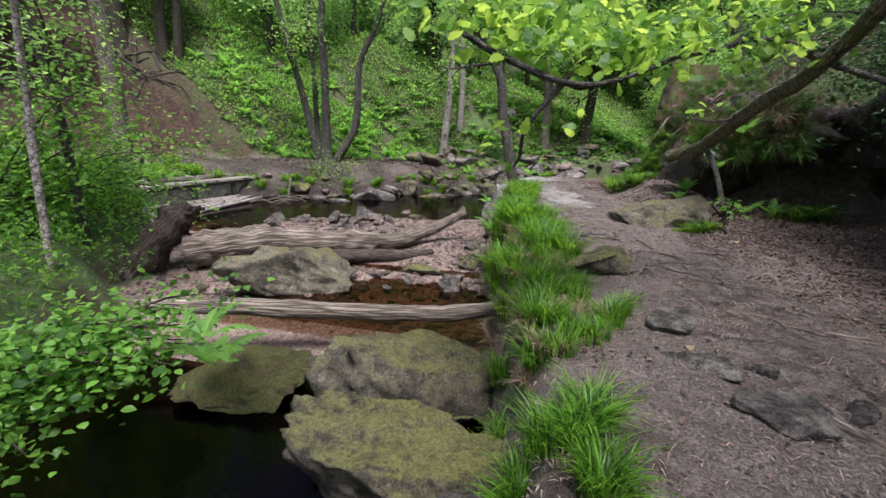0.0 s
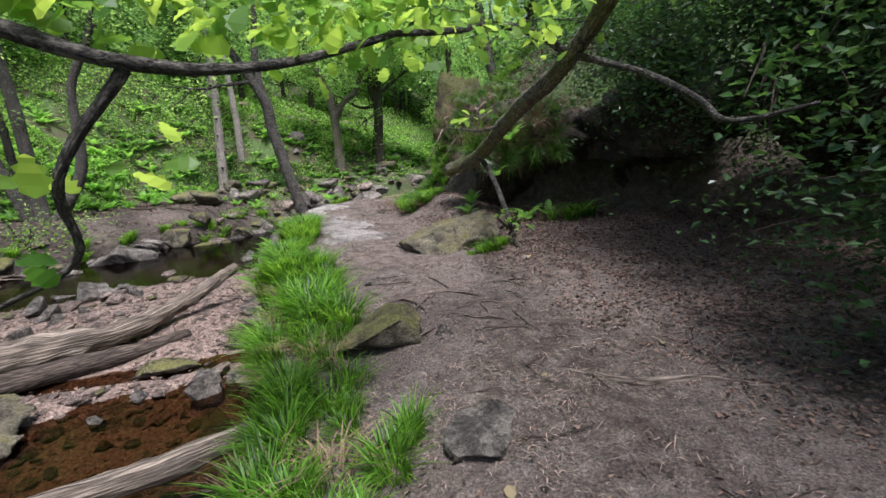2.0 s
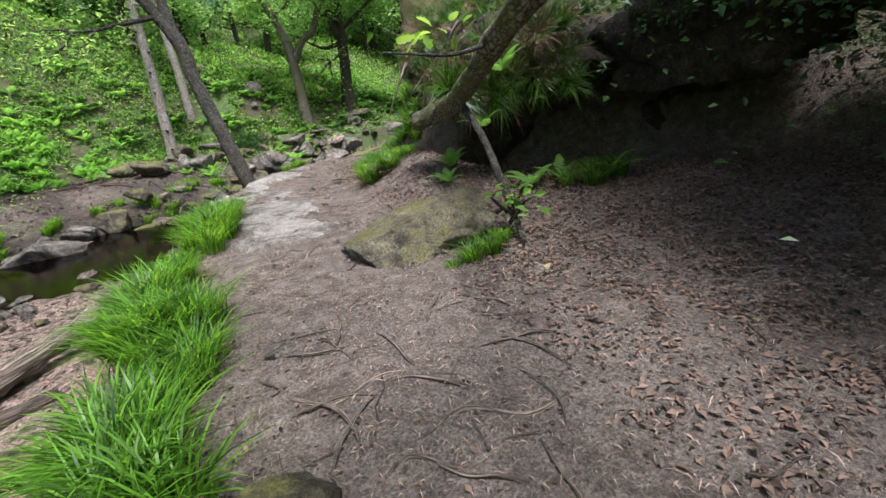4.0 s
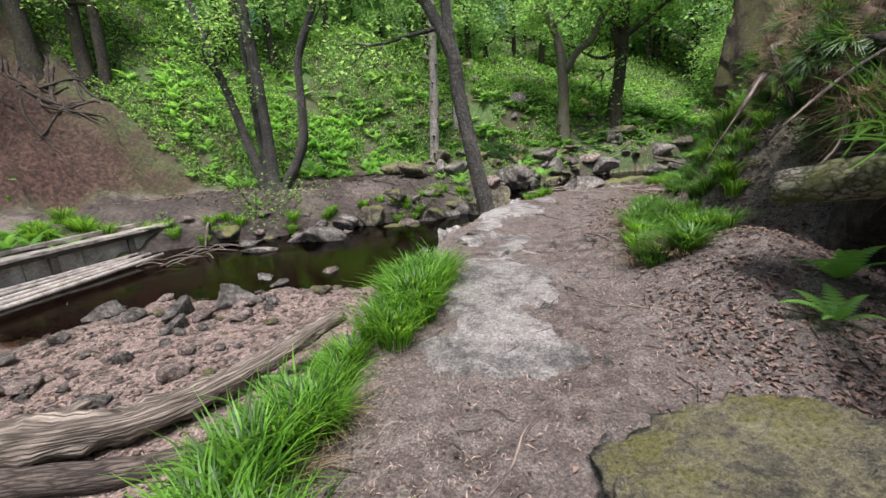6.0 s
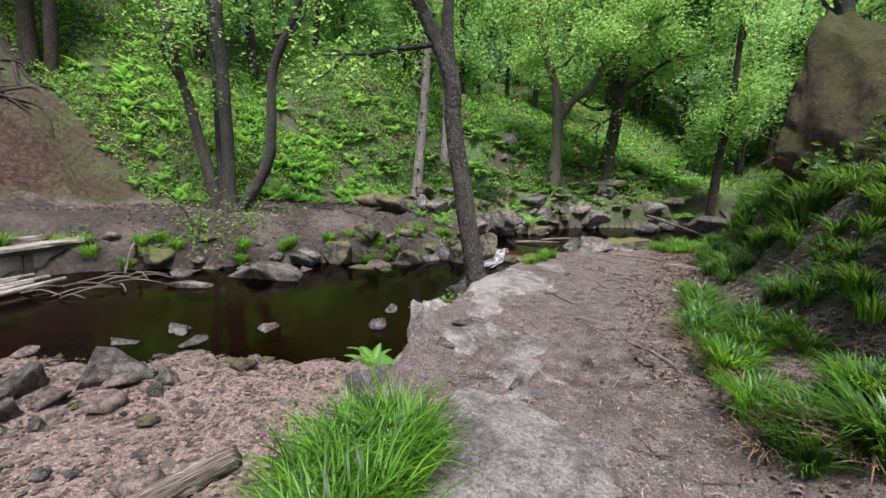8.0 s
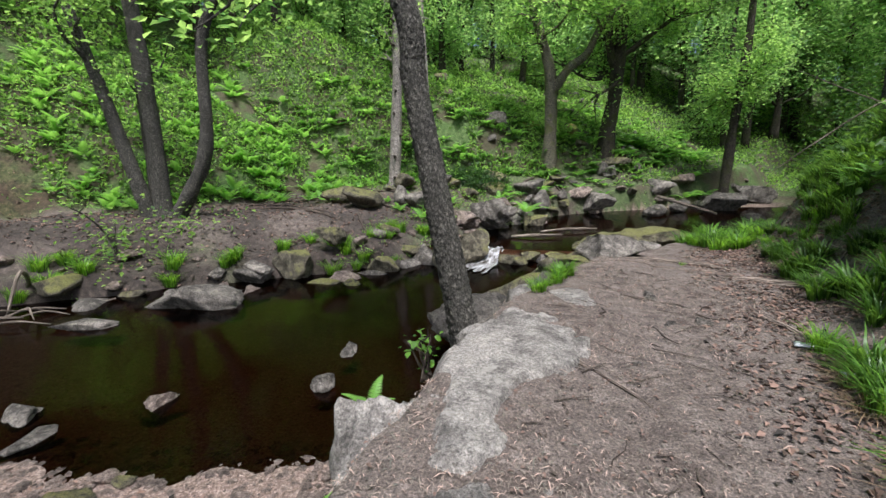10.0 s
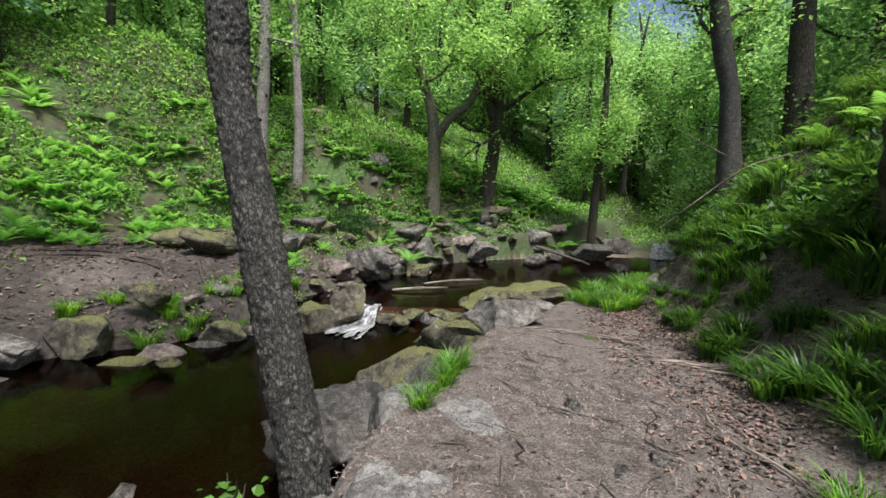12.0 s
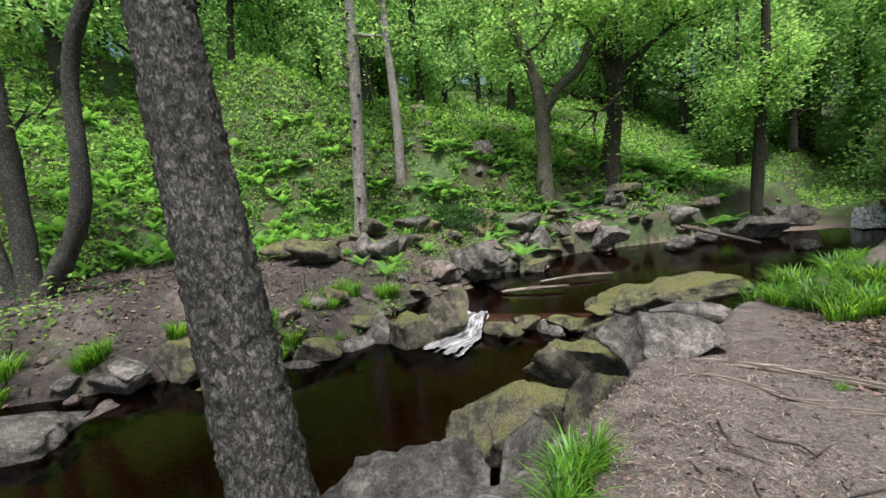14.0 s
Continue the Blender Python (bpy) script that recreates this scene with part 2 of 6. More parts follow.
def water_material(name, tint, ripple):
    m, nt, b = shader(name)
    out = nt.nodes["Material Output"]
    waves = noise_tex(nt, ripple, 3, 0.5)
    bp = bump(nt, waves.outputs[0], 0.12, 0.03, None)
    clear = nt.nodes.new("ShaderNodeBsdfTransparent")
    clear.inputs[0].default_value = (*tint, 1)
    gloss = nt.nodes.new("ShaderNodeBsdfGlossy")
    gloss.inputs["Roughness"].default_value = 0.10
    gloss.inputs["Color"].default_value = (0.5, 0.5, 0.5, 1)
    nt.links.new(bp, gloss.inputs["Normal"])
    fr = node(nt, "ShaderNodeFresnel", IOR=1.33)
    nt.links.new(bp, fr.inputs["Normal"])
    ms = nt.nodes.new("ShaderNodeMixShader")
    nt.links.new(fr.outputs[0], ms.inputs[0])
    nt.links.new(clear.outputs[0], ms.inputs[1])
    nt.links.new(gloss.outputs[0], ms.inputs[2])
    nt.links.new(ms.outputs[0], out.inputs["Surface"])
    return m


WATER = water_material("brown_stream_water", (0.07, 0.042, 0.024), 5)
POOL = water_material("clear_brown_pool_water", (0.165, 0.10, 0.064), 5)
SHALLOW = water_material("shallow_water", (0.42, 0.31, 0.22), 9)


def plain(name, dark, pale, scale, rough=0.85, relief=0.01):
    m, nt, b = shader(name)
    n, f = noise_tex(nt, scale, 5, 0.65), noise_tex(nt, scale * 8, 4, 0.7)
    col = ramp(nt, n.outputs[0], [(0.3, dark), (0.7, pale)]).outputs[0]
    col = mix(nt, 0.5, col, ramp(nt, f.outputs[0], [(0.3, grey(0.55)), (0.7, grey(1.3))]).outputs[0], "MULTIPLY")
    nt.links.new(col, b.inputs["Base Color"])
    b.inputs["Roughness"].default_value = rough
    bump(nt, f.outputs[0], 0.5, relief, b)
    return m


CONCRETE = plain("stained_concrete", (0.17, 0.14, 0.115), (0.52, 0.46, 0.40), 2.2)
PLANK = plain("grey_plank_wood", (0.14, 0.115, 0.095), (0.50, 0.435, 0.37), 5)


DARKWOOD = plain("damp_dark_wood", (0.03, 0.024, 0.018), (0.11, 0.09, 0.07), 6)


def foam_material():
    m, nt, b = shader("white_water_foam")
    tc, mp = nt.nodes.new("ShaderNodeTexCoord"), nt.nodes.new("ShaderNodeMapping")
    mp.inputs["Scale"].default_value = (1, 0.14, 1)
    nt.links.new(tc.outputs["Object"], mp.inputs[0])
    n = node(nt, "ShaderNodeTexNoise", Scale=9.0, Detail=7.0, Roughness=0.7)
    nt.links.new(mp.outputs[0], n.inputs["Vector"])
    c = ramp(nt, n.outputs[0], [(0.36, (0.06, 0.05, 0.04)), (0.5, (0.26, 0.25, 0.24)), (0.7, (0.66, 0.66, 0.68))])
    nt.links.new(c.outputs[0], b.inputs["Base Color"])
    b.inputs["Roughness"].default_value = 0.25
    bump(nt, n.outputs[0], 0.7, 0.05, b)
    return m


FOAM = foam_material()
LITTERWHITE = plain("pale_litter", (0.45, 0.46, 0.47), (0.75, 0.76, 0.78), 30, 0.5)
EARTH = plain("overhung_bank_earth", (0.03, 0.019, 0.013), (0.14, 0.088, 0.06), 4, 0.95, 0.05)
# mossy rock with the sunlight on it painted in as bright yellow
SUNMOSS = plain("sunlit_moss_rock", (0.16, 0.14, 0.06), (0.48, 0.42, 0.10), 3)


# ---- shape of the ground ----
YS = [-30, -8, 1, 3, 5, 7, 9, 11, 13, 15, 17, 19, 21, 24, 28, 30, 33, 36, 60, 140]
EDGE = [.6, .6, .72, .82, .62, .35, .3, -.05, .12, .85, 1.7, 2.9, 4.4, 7.2, 10.6, 12.3, 14.8, 17, 30, 72]      # bank edge along the path
TREAD = [-.5, -.35, -.22, -.15, -.05, .1, .22, .27, .3, .3, .2, -.02, -.2, -.36, -.3, -.2, .0, .5, 3, 12]      # height of the trodden path
SIDE = [3, 3.2, 4.6, 6.8, 7.8, 7.8, 5.6, 2.9, 3.0, 3.6, 3.9, 4.5, 5.8, 8.4, 11.6, 13.3, 15.8, 18, 31, 73]    # foot of the right slope
BED = [-2, -1.95, -1.95, -1.95, -1.22, -1.06, -1.0, -1.02, -1.22, -1.45, -1.5, -1.5, -1.45, -1.15, -1.1, -1.05, -.8, -.45, 2, 11]
SHORE = [-4, -4, -3.8, -4.2, -4.6, -6, -9.8, -11.3, -11.4, -10.3, -8.2, -4.3, -2.2, -1.0, 1.0, 2.8, 8.0, 12.5, 26, 68]  # far shore
BANK = [-.5, -.5, -.6, -.5, -.5, -.4, -.3, -.3, -.3, -.45, -.6, -.62, -.5, -.3, -.05, .1, .4, 1, 3.5, 13]
FOOT = [-14, -14, -14, -15, -16, -17, -17.5, -17.5, -17, -16.3, -15.5, -14.3, -12.2, -10.3, -7.5, -3.5, 4.5, 8, 22, 64]
STEEP = [.9, .9, .9, .9, .9, .95, 1.0, 1.0, 1.0, 1.0, 1.0, .95, .9, .85, .75, .65, .5, .4, .3, .2]
TABLE = np.random.default_rng(7).random((128, 128))


def value_noise(x, y):
    ix, iy = np.floor(x).astype(int), np.floor(y).astype(int)
    fx, fy = x - ix, y - iy
    fx, fy = fx * fx * (3 - 2 * fx), fy * fy * (3 - 2 * fy)
    a, b = TABLE[ix % 128, iy % 128], TABLE[(ix + 1) % 128, iy % 128]
    c, d = TABLE[ix % 128, (iy + 1) % 128], TABLE[(ix + 1) % 128, (iy + 1) % 128]
    return (a + (b - a) * fx) * (1 - fy) + (c + (d - c) * fx) * fy


def fbm(x, y, size, octaves=3):
    total, gain = 0, 1.0
    for k in range(octaves):
        total = total + gain * (value_noise(x / size + 17.3 * k, y / size + 9.1 * k) - 0.5)
        size, gain = size / 2.1, gain * 0.5
    return total


def ease(t):
    t = np.clip(t, 0, 1)
    return t * t * (3 - 2 * t)


def along(values, y):
    return (np.interp(y - 0.6, YS, values) + np.interp(y, YS, values) + np.interp(y + 0.6, YS, values)) / 3


def ground(x, y):
    """Height of the ground, and how far a place belongs to the path, the stream bed and the green slopes."""
    x, y = np.asarray(x, float), np.asarray(y, float)
    edge = along(EDGE, y) + 0.22 * fbm(x * 0 + 3, y, 0.9)
    side = along(SIDE, y) + 0.3 * fbm(x * 0 + 9, y, 1.4)
    shore = along(SHORE, y) + np.interp(y, [17, 23], [.9, .35]) * fbm(x * 0 + 21, y, 1.3)
    foot = along(FOOT, y) + 0.8 * fbm(x * 0 + 33, y, 2.5)
    bed = along(BED, y) + 0.07 * fbm(x, y, 0.8, 4)
    shallow = ease((x + 7.6 + 0.9 * fbm(x, y, 2.0)) / 1.4) * ease((14.7 + 0.45 * (x + 2.5) - y + 0.8 * fbm(x, y, 1.5)) / 2.6) * ease((y - 6.6) / 1.5)
    bed = np.where((y > 7) & (y < 20), -1.42 + 0.40 * shallow + 0.08 * fbm(x, y, 0.9, 4), bed)
    bed = bed - 0.22 * ease(1.4 - 1.4 * np.sqrt(((x + 0.75) / 1.9) ** 2 + ((y - 6.1) / 1.0) ** 2) + 0.8 * fbm(x, y, 0.7))
    bed = bed + 0.45 * np.exp(-((y - 21.95) / 0.3) ** 2) * (y > 20)
    tread = along(TREAD, y) + 0.05 * fbm(x, y, 1.2, 4) - 0.04 * np.exp(-((x - (edge + side) / 2) / 0.7) ** 2)
    up = ease((x - edge + 0.42) / 0.62)
    right = np.maximum(x - side, 0)
    wall = np.interp(y, [-30, 5, 9, 14, 20, 30, 60], [.8, .7, .9, 1.0, .95, .8, .5])
    right = wall * (np.minimum(right, 3.6) * ease(right / 1.2) + 0.42 * np.maximum(right - 3.6, 0) * np.interp(right, [0, 40, 80], [1, .7, .5]))
    right = right * (1 + 0.25 * fbm(x, y, 1.6, 3))
    z = bed + (tread + right - bed) * up
    left = shore - x
    far = bed + (along(BANK, y) - bed) * ease(left / 1.3) + 0.14 * fbm(x, y, 0.9, 4) * ease(left / 1.0)
    lift = np.where(y < 24, 0.3, np.interp(y, [24, 60, 140], [.3, 3.6, 13])) - along(BANK, y)
    far = far + np.maximum(lift, 0) * ease((left - 1.2) / 4)
    climb = np.maximum(foot - x, 0)
    steep = along(STEEP, y)
    climb = steep * (np.minimum(climb, 13) * ease(climb / 1.5 + 0.25) + 0.35 * np.clip(climb - 13, 0, 60)) * (1 + 0.16 * fbm(x, y, 3.0, 4))
    z = np.where(left > 0, far + climb, z)
    trod = up * (1 - ease((x - side + 0.25) / 0.5))
    trail = ease((left - 2.2 + 2 * fbm(x, y, 1.5)) / 0.9) * (1 - ease((x - foot) * -1 / 0.8 + 0.4)) * (y > 10) * (1 - 0.85 * ease((y - 23.5) / 4))
    scar = np.exp(-((y - 15.5) / 4.6) ** 4) * ease((foot - x + 0.5) / 1) * ease((13 - (foot - x)) / 4)
    z = z + 7 * ease((y - 40) / 45)
    z = z + 0.38 * np.exp(-(((x - 3.45) / 0.7) ** 2 + ((y - 9.9) / 1.1) ** 2))
    z = z + scar * (1.5 * fbm(x, y, 2.2, 5) + 0.5 * fbm(x * 0.4, y * 1.6, 0.9, 3))
    return z, trod, trail, scar, np.where((up < .5) & (left < 0.3), 1.0, 0.0)


# ---- building helpers ----
def mesh_of(name, verts, faces, material, smooth=True):
    """A mesh from an array of places and an array of faces with equally many corners, or a list of such arrays."""
    me = bpy.data.meshes.new(name)
    verts = np.asarray(verts, np.float32)
    grain = verts[:, 3:6] if verts.shape[1] == 6 else None
    verts = np.ascontiguousarray(verts[:, :3])
    groups = faces if isinstance(faces, list) else [faces]
    groups = [np.asarray(f, np.int32) for f in groups if len(f)]
    me.vertices.add(len(verts))
    me.vertices.foreach_set("co", verts.ravel())
    corners = np.concatenate([f.ravel() for f in groups])
    sizes = np.concatenate([np.full(len(f), f.shape[1], np.int32) for f in groups])
    me.loops.add(len(corners))
    me.loops.foreach_set("vertex_index", corners)
    me.polygons.add(len(sizes))
    me.polygons.foreach_set("loop_start", np.concatenate([[0], np.cumsum(sizes)[:-1]]).astype(np.int32))
    me.polygons.foreach_set("loop_total", sizes)
    me.polygons.foreach_set("use_smooth", np.full(len(sizes), smooth))
    me.materials.append(material)
    if grain is not None:
        me.attributes.new("grain", "FLOAT_VECTOR", "POINT").data.foreach_set("vector", np.ascontiguousarray(grain).ravel())
    me.update(calc_edges=True)
    return me


def part(name, me, parent=None, label=""):
    ob = new(name, me)
    if parent:
        ob.parent = parent
    return tagged(ob, label)


def joined(pieces):
    verts, faces, n = [], {}, 0
    for v, f in pieces:
        for g in (f if isinstance(f, list) else [f]):
            g = np.asarray(g)
            if len(g):
                faces.setdefault(g.shape[1], []).append(g + n)
        verts.append(np.asarray(v))
        n += len(v)
    return np.concatenate(verts), [np.concatenate(g) for g in faces.values()]


def curve_through(points, radii, steps=5):
    """A smooth line through points, with radii."""
    p = np.array(points, float)
    q = np.vstack([2 * p[0] - p[1], p, 2 * p[-1] - p[-2]])
    out, rad = [], []
    for i in range(len(p) - 1):
        a, b, c, d = q[i:i + 4]
        for t in np.linspace(0, 1, steps, endpoint=False):
            out.append(0.5 * (2 * b + (c - a) * t + (2 * a - 5 * b + 4 * c - d) * t * t + (3 * b - a - 3 * c + d) * t ** 3))
            rad.append(radii[i] + (radii[i + 1] - radii[i]) * t)
    out.append(p[-1]), rad.append(radii[-1])
    return np.array(out), np.array(rad)


def tube(points, radii, sides=8, steps=5, rough=0.08, rng=None):
    """A closed tapered limb with an uneven surface."""
    rng = rng or np.random.default_rng(1)
    c, r = curve_through(points, radii, steps)
    tan = np.gradient(c, axis=0)
    tan /= np.linalg.norm(tan, axis=1)[:, None] + 1e-9
    ref = np.array([0.3, 0.9, 0.1]) if abs(tan[0][2]) > 0.7 else np.array([0.0, 0.1, 1.0])
    u = np.cross(tan, ref)
    u /= np.linalg.norm(u, axis=1)[:, None] + 1e-9
    w = np.cross(tan, u)
    ang = np.arange(sides) * 2 * np.pi / sides
    wob = 1 + rough * rng.standard_normal((len(c), sides))
    wob = (wob + np.roll(wob, 1, 0) + np.roll(wob, 1, 1)) / 3
    ring = c[:, None] + (r[:, None] * wob)[..., None] * (np.cos(ang)[None, :, None] * u[:, None] + np.sin(ang)[None, :, None] * w[:, None])
    v = ring.reshape(-1, 3)
    n, k = len(c), np.arange(sides)
    i = np.arange(n - 1)[:, None] * sides
    quads = np.stack([i + k, i + (k + 1) % sides, i + sides + (k + 1) % sides, i + sides + k], -1).reshape(-1, 4)
    run = np.concatenate([[0], np.cumsum(np.linalg.norm(np.diff(c, axis=0), axis=1))]) + c[0].sum() * 0.37
    girth = max(r.mean(), 0.02)
    grain = np.stack(np.broadcast_arrays(girth * np.cos(ang)[None], girth * np.sin(ang)[None], run[:, None]), -1).reshape(-1, 3)
    v = np.hstack([np.vstack([v, c[0], c[-1]]), np.vstack([grain, (0, 0, run[0]), (0, 0, run[-1])])])
    caps = np.vstack([np.stack([np.full(sides, n * sides), (k + 1) % sides, k], -1),
                      np.stack([np.full(sides, n * sides + 1), (n - 1) * sides + k, (n - 1) * sides + (k + 1) % sides], -1)])
    return v, [quads, caps]


def leaves(places, size, rng, flat=0.5, aspect=0.55, droop=0.0, fold=0.1):
    """Folded leaves round the given places, the broad ones with rounder outlines."""
    n = len(places)
    d = rng.standard_normal((n, 3))
    d[:, 2] = d[:, 2] * (1 - flat) - droop
    d /= np.linalg.norm(d, axis=1)[:, None]
    up = rng.standard_normal((n, 3)) * (1 - flat) + np.array([0, 0, 1.0])
    s = np.cross(d, up)
    s /= np.linalg.norm(s, axis=1)[:, None] + 1e-9
    nrm = np.cross(s, d)
    L = (size * rng.uniform(0.6, 1.35, n))[:, None]
    p = np.asarray(places)
    if aspect > 0.65:
        w, lift = s * L * aspect / 2, nrm * L * fold
        v = np.stack([p, p + d * L * 0.22 + w * 0.8 + lift, p + d * L * 0.6 + w + lift, p + d * L - lift * 0.8, p + d * L * 0.6 - w + lift, p + d * L * 0.22 - w * 0.8 + lift], 1)
        return v.reshape(-1, 3), np.arange(6 * n).reshape(-1, 6)
    v = np.stack([p, p + d * L * 0.5 + s * L * aspect / 2 + nrm * L * fold, p + d * L - nrm * L * fold * 0.8, p + d * L * 0.5 - s * L * aspect / 2 + nrm * L * fold], 1)
    return v.reshape(-1, 3), np.arange(4 * n).reshape(-1, 4)


def rock_mesh(name, size, seed, material, cuts=12, detail=3, flat_top=None, rough=0.075):
    """An angular worn stone: a ball cut by planes, with rounded uneven faces."""
    rng = np.random.default_rng(seed)
    bm = bmesh.new()
    bmesh.ops.create_icosphere(bm, subdivisions=detail, radius=1)
    v = np.array([x.co for x in bm.verts])
    f = np.array([[x.index for x in g.verts] for g in bm.faces])
    bm.free()
    for _ in range(cuts):
        n = rng.standard_normal(3)
        n /= np.linalg.norm(n)
        over = np.maximum(v @ n - rng.uniform(0.38, 0.74), 0)
        v -= over[:, None] * n * 0.97
    if flat_top:
        v[:, 2] -= np.maximum(v[:, 2] - flat_top, 0) * 0.94
    s = seed * 3.7
    bulge = fbm(v[:, 0] * 1.3 + v[:, 2] * 0.7 + s, v[:, 1] * 1.3 - v[:, 2] * 0.5 + s, 0.9, 5) * rough * 3
    v *= (1 + bulge)[:, None]
    if detail > 2:
        v *= (1 + rough * 0.5 * fbm(v[:, 0] * 9 + v[:, 2] * 5 + s, v[:, 1] * 9 - v[:, 2] * 6, 0.5, 3))[:, None]
        v *= (1 + rough * 1.3 * fbm(v[:, 0] * 3 + v[:, 2] * 2 + s, v[:, 1] * 3 - v[:, 2] * 2, 0.45, 3))[:, None]
    v *= np.array(size) / 2 / np.abs(v).max(0)
    return mesh_of(name, v, f, material)


def level(x, y):
    return float(ground(np.array([x]), np.array([y]))[0][0])


# ---- ground ----
def spread_lines(a0, a1, step, low, high):
    fine = np.arange(a0, a1, step)
    lo, hi, s = [], [], step
    p = a0
    while p > low:
        s *= 1.035
        p -= s
        lo.append(p)
    p, s = fine[-1], step
    while p < high:
        s *= 1.035
        p += s
        hi.append(p)
    return np.concatenate([lo[::-1], fine, hi])


def build_ground():
    xs, ys = spread_lines(-8.5, 6.5, 0.075, -260, 260), spread_lines(-0.5, 29, 0.09, -200, 320)
    gx, gy = np.meshgrid(xs, ys)
    z, trod, trail, scar, bed = ground(gx, gy)
    wild = 1 - np.maximum(np.maximum(trod, trail), bed)
    z = z + 0.035 * fbm(gx, gy, 0.2, 2) * (np.abs(gx) < 7) + 0.06 * fbm(gx, gy, 0.35, 2) * wild
    v = np.stack([gx, gy, z], -1).reshape(-1, 3)
    nx, ny = len(xs), len(ys)
    i = (np.arange(ny - 1)[:, None] * nx + np.arange(nx - 1)).ravel()
    me = mesh_of("ground", v, np.stack([i, i + 1, i + nx + 1, i + nx], -1), GROUND)
    att = me.color_attributes.new("zone", "FLOAT_COLOR", "POINT")
    far_bank = (gx < np.interp(gy, YS, SHORE) + .3) * (gx > np.interp(gy, YS, FOOT)) * (gy > 14.5) * (gy < 36) * (1 - 0.7 * ease((gy - 23.5) / 4)) * np.clip(.85 + 1.2 * fbm(gx, gy, 1.3), 0, 1)
    lit = np.clip(trod + 0.9 * trail + far_bank + (gx > 2.5) * (gx < np.interp(gy, YS, SIDE) + 1.3) * 0.85 * (gy < 24), 0, 1) * (1 - bed)
    # where the far bank's soil is painted darker for tree shade
    shadowed = np.clip(far_bank, 0, 1) * (1 - bed)
    near = 1 - ease((gy - 33) / 3)
    rgba = np.stack([lit * near, scar * (1 - trail), bed * near, shadowed * near], -1)
    att.data.foreach_set("color", rgba.reshape(-1).astype(np.float32))
    return tagged(new("ground", me), "brown woodland ground with a trodden path, gravel stream bed and green slopes", "ground", kind="structure")


build_ground()


def water_sheet(x0, x1, y0, y1, z, material, label):
    gx, gy = np.meshgrid(np.linspace(x0, x1, 30), np.linspace(y0, y1, 30))
    v = np.stack([gx, gy, np.full_like(gx, z) + 0.012 * fbm(gx, gy, 0.8, 2)], -1).reshape(-1, 3)
    i = (np.arange(29)[:, None] * 30 + np.arange(29)).ravel()
    me = mesh_of("water", v, np.stack([i, i + 1, i + 31, i + 30], -1), material)
    return tagged(new("water", me), label, "water", kind="structure")


water_sheet(-13, 3.4, 9.8, 21.7, -1.09, POOL, "still dark brown stream pool below the path")
water_sheet(-2.5, 17.5, 21.75, 37, -0.76, POOL, "dark upper stream pool between mossy boulders")
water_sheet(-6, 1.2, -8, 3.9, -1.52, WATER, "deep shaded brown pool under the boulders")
water_sheet(-3.6, 0.8, 4.6, 7.7, -1.14, SHALLOW, "shallow brown puddle over leaves and stones")


# ---- worn rock slabs in the path ----
def slab(cx, cy, rx, ry, turn, lift, label, seed):
    u = np.linspace(-1.5, 1.5, 60)
    gu, gv = np.meshgrid(u, u)
    c, s = math.cos(turn), math.sin(turn)
    gx, gy = cx + gu * rx * c - gv * ry * s, cy + gu * rx * s + gv * ry * c
    inside = 1 - np.sqrt(gu ** 2 + gv ** 2) + 1.1 * fbm(gx + seed, gy, 0.55, 4)
    z = ground(gx, gy)[0] - 0.03 + lift * ease(inside / 0.16) + 0.02 * fbm(gx, gy, 0.3, 3)
    v = np.stack([gx, gy, z], -1).reshape(-1, 3)
    i = (np.arange(59)[:, None] * 60 + np.arange(59)).ravel()
    q = np.stack([i, i + 1, i + 61, i + 60], -1)
    keep = (inside.ravel()[q] > -0.08).any(1)
    return tagged(new("rock_slab", mesh_of("rock_slab", v, q[keep], PALE)), label, "rock", kind="structure")


slab(1.25, 9.75, 0.62, 1.45, 0.12, 0.055, "pale worn sandstone bared in the path", 1)
slab(1.5, 8.6, 0.35, 0.5, 0.3, 0.05, "small pale patch of worn rock in the path", 5)
slab(0.62, 12.9, 0.52, 1.35, -0.05, 0.075, "grey lichened ledge of rock beside the pool", 9)
slab(1.35, 14.6, 0.2, 0.3, 0.4, 0.05, "small worn stone set in the path", 14)


# ---- rocks ----
def rock(x, y, z, sx, sy, sz, turn, material, label, seed, name="boulder", tilt=0, detail=4, flat_top=None, cuts=12):
    me = rock_mesh(name, (sx, sy, sz), seed, material, cuts, detail, flat_top, 0.12 if detail > 4 else 0.09)
    ob = tagged(new(name, me), label, "rock", "boulders of the stream")
    if name == "boulder" and z > -1.9:
        z = max(z, level(x, y) + 0.1 * sz)
    ob.matrix_world = pose(x, y, z, tilt, tilt * 0.5, turn)
    return ob


rock(-0.12, 3.62, -1.05, 2.2, 1.15, 0.98, 14, MOSSY, "big green-mossed boulder beside the log", 3, detail=5, flat_top=.6)
rock(-0.05, 2.55, -1.25, 1.95, 1.05, 1.05, 6, MOSSY, "big weathered boulder with patches of moss", 8, detail=5)
rock(0.5, 1.85, -1.0, 0.6, 0.55, 0.75, 30, ROCK, "small grey boulder against the bank", 11, "ledge")
rock(-2.7, 5.75, -1.0, 2.7, 1.5, 1.15, 20, LICHEN, "broad grey boulder under the fallen logs", 17, detail=5)
rock(-2.15, 3.6, -1.45, 1.6, 1.3, 0.9, -8, BROWN, "dark mossy boulder in shade", 21, detail=5)
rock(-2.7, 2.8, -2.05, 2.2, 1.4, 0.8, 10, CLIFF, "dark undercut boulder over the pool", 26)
rock(-1.25, 7.35, -1.14, 1.0, 0.55, 0.42, 4, MOSSY, "flat mossy stone in the stream bed", 31)
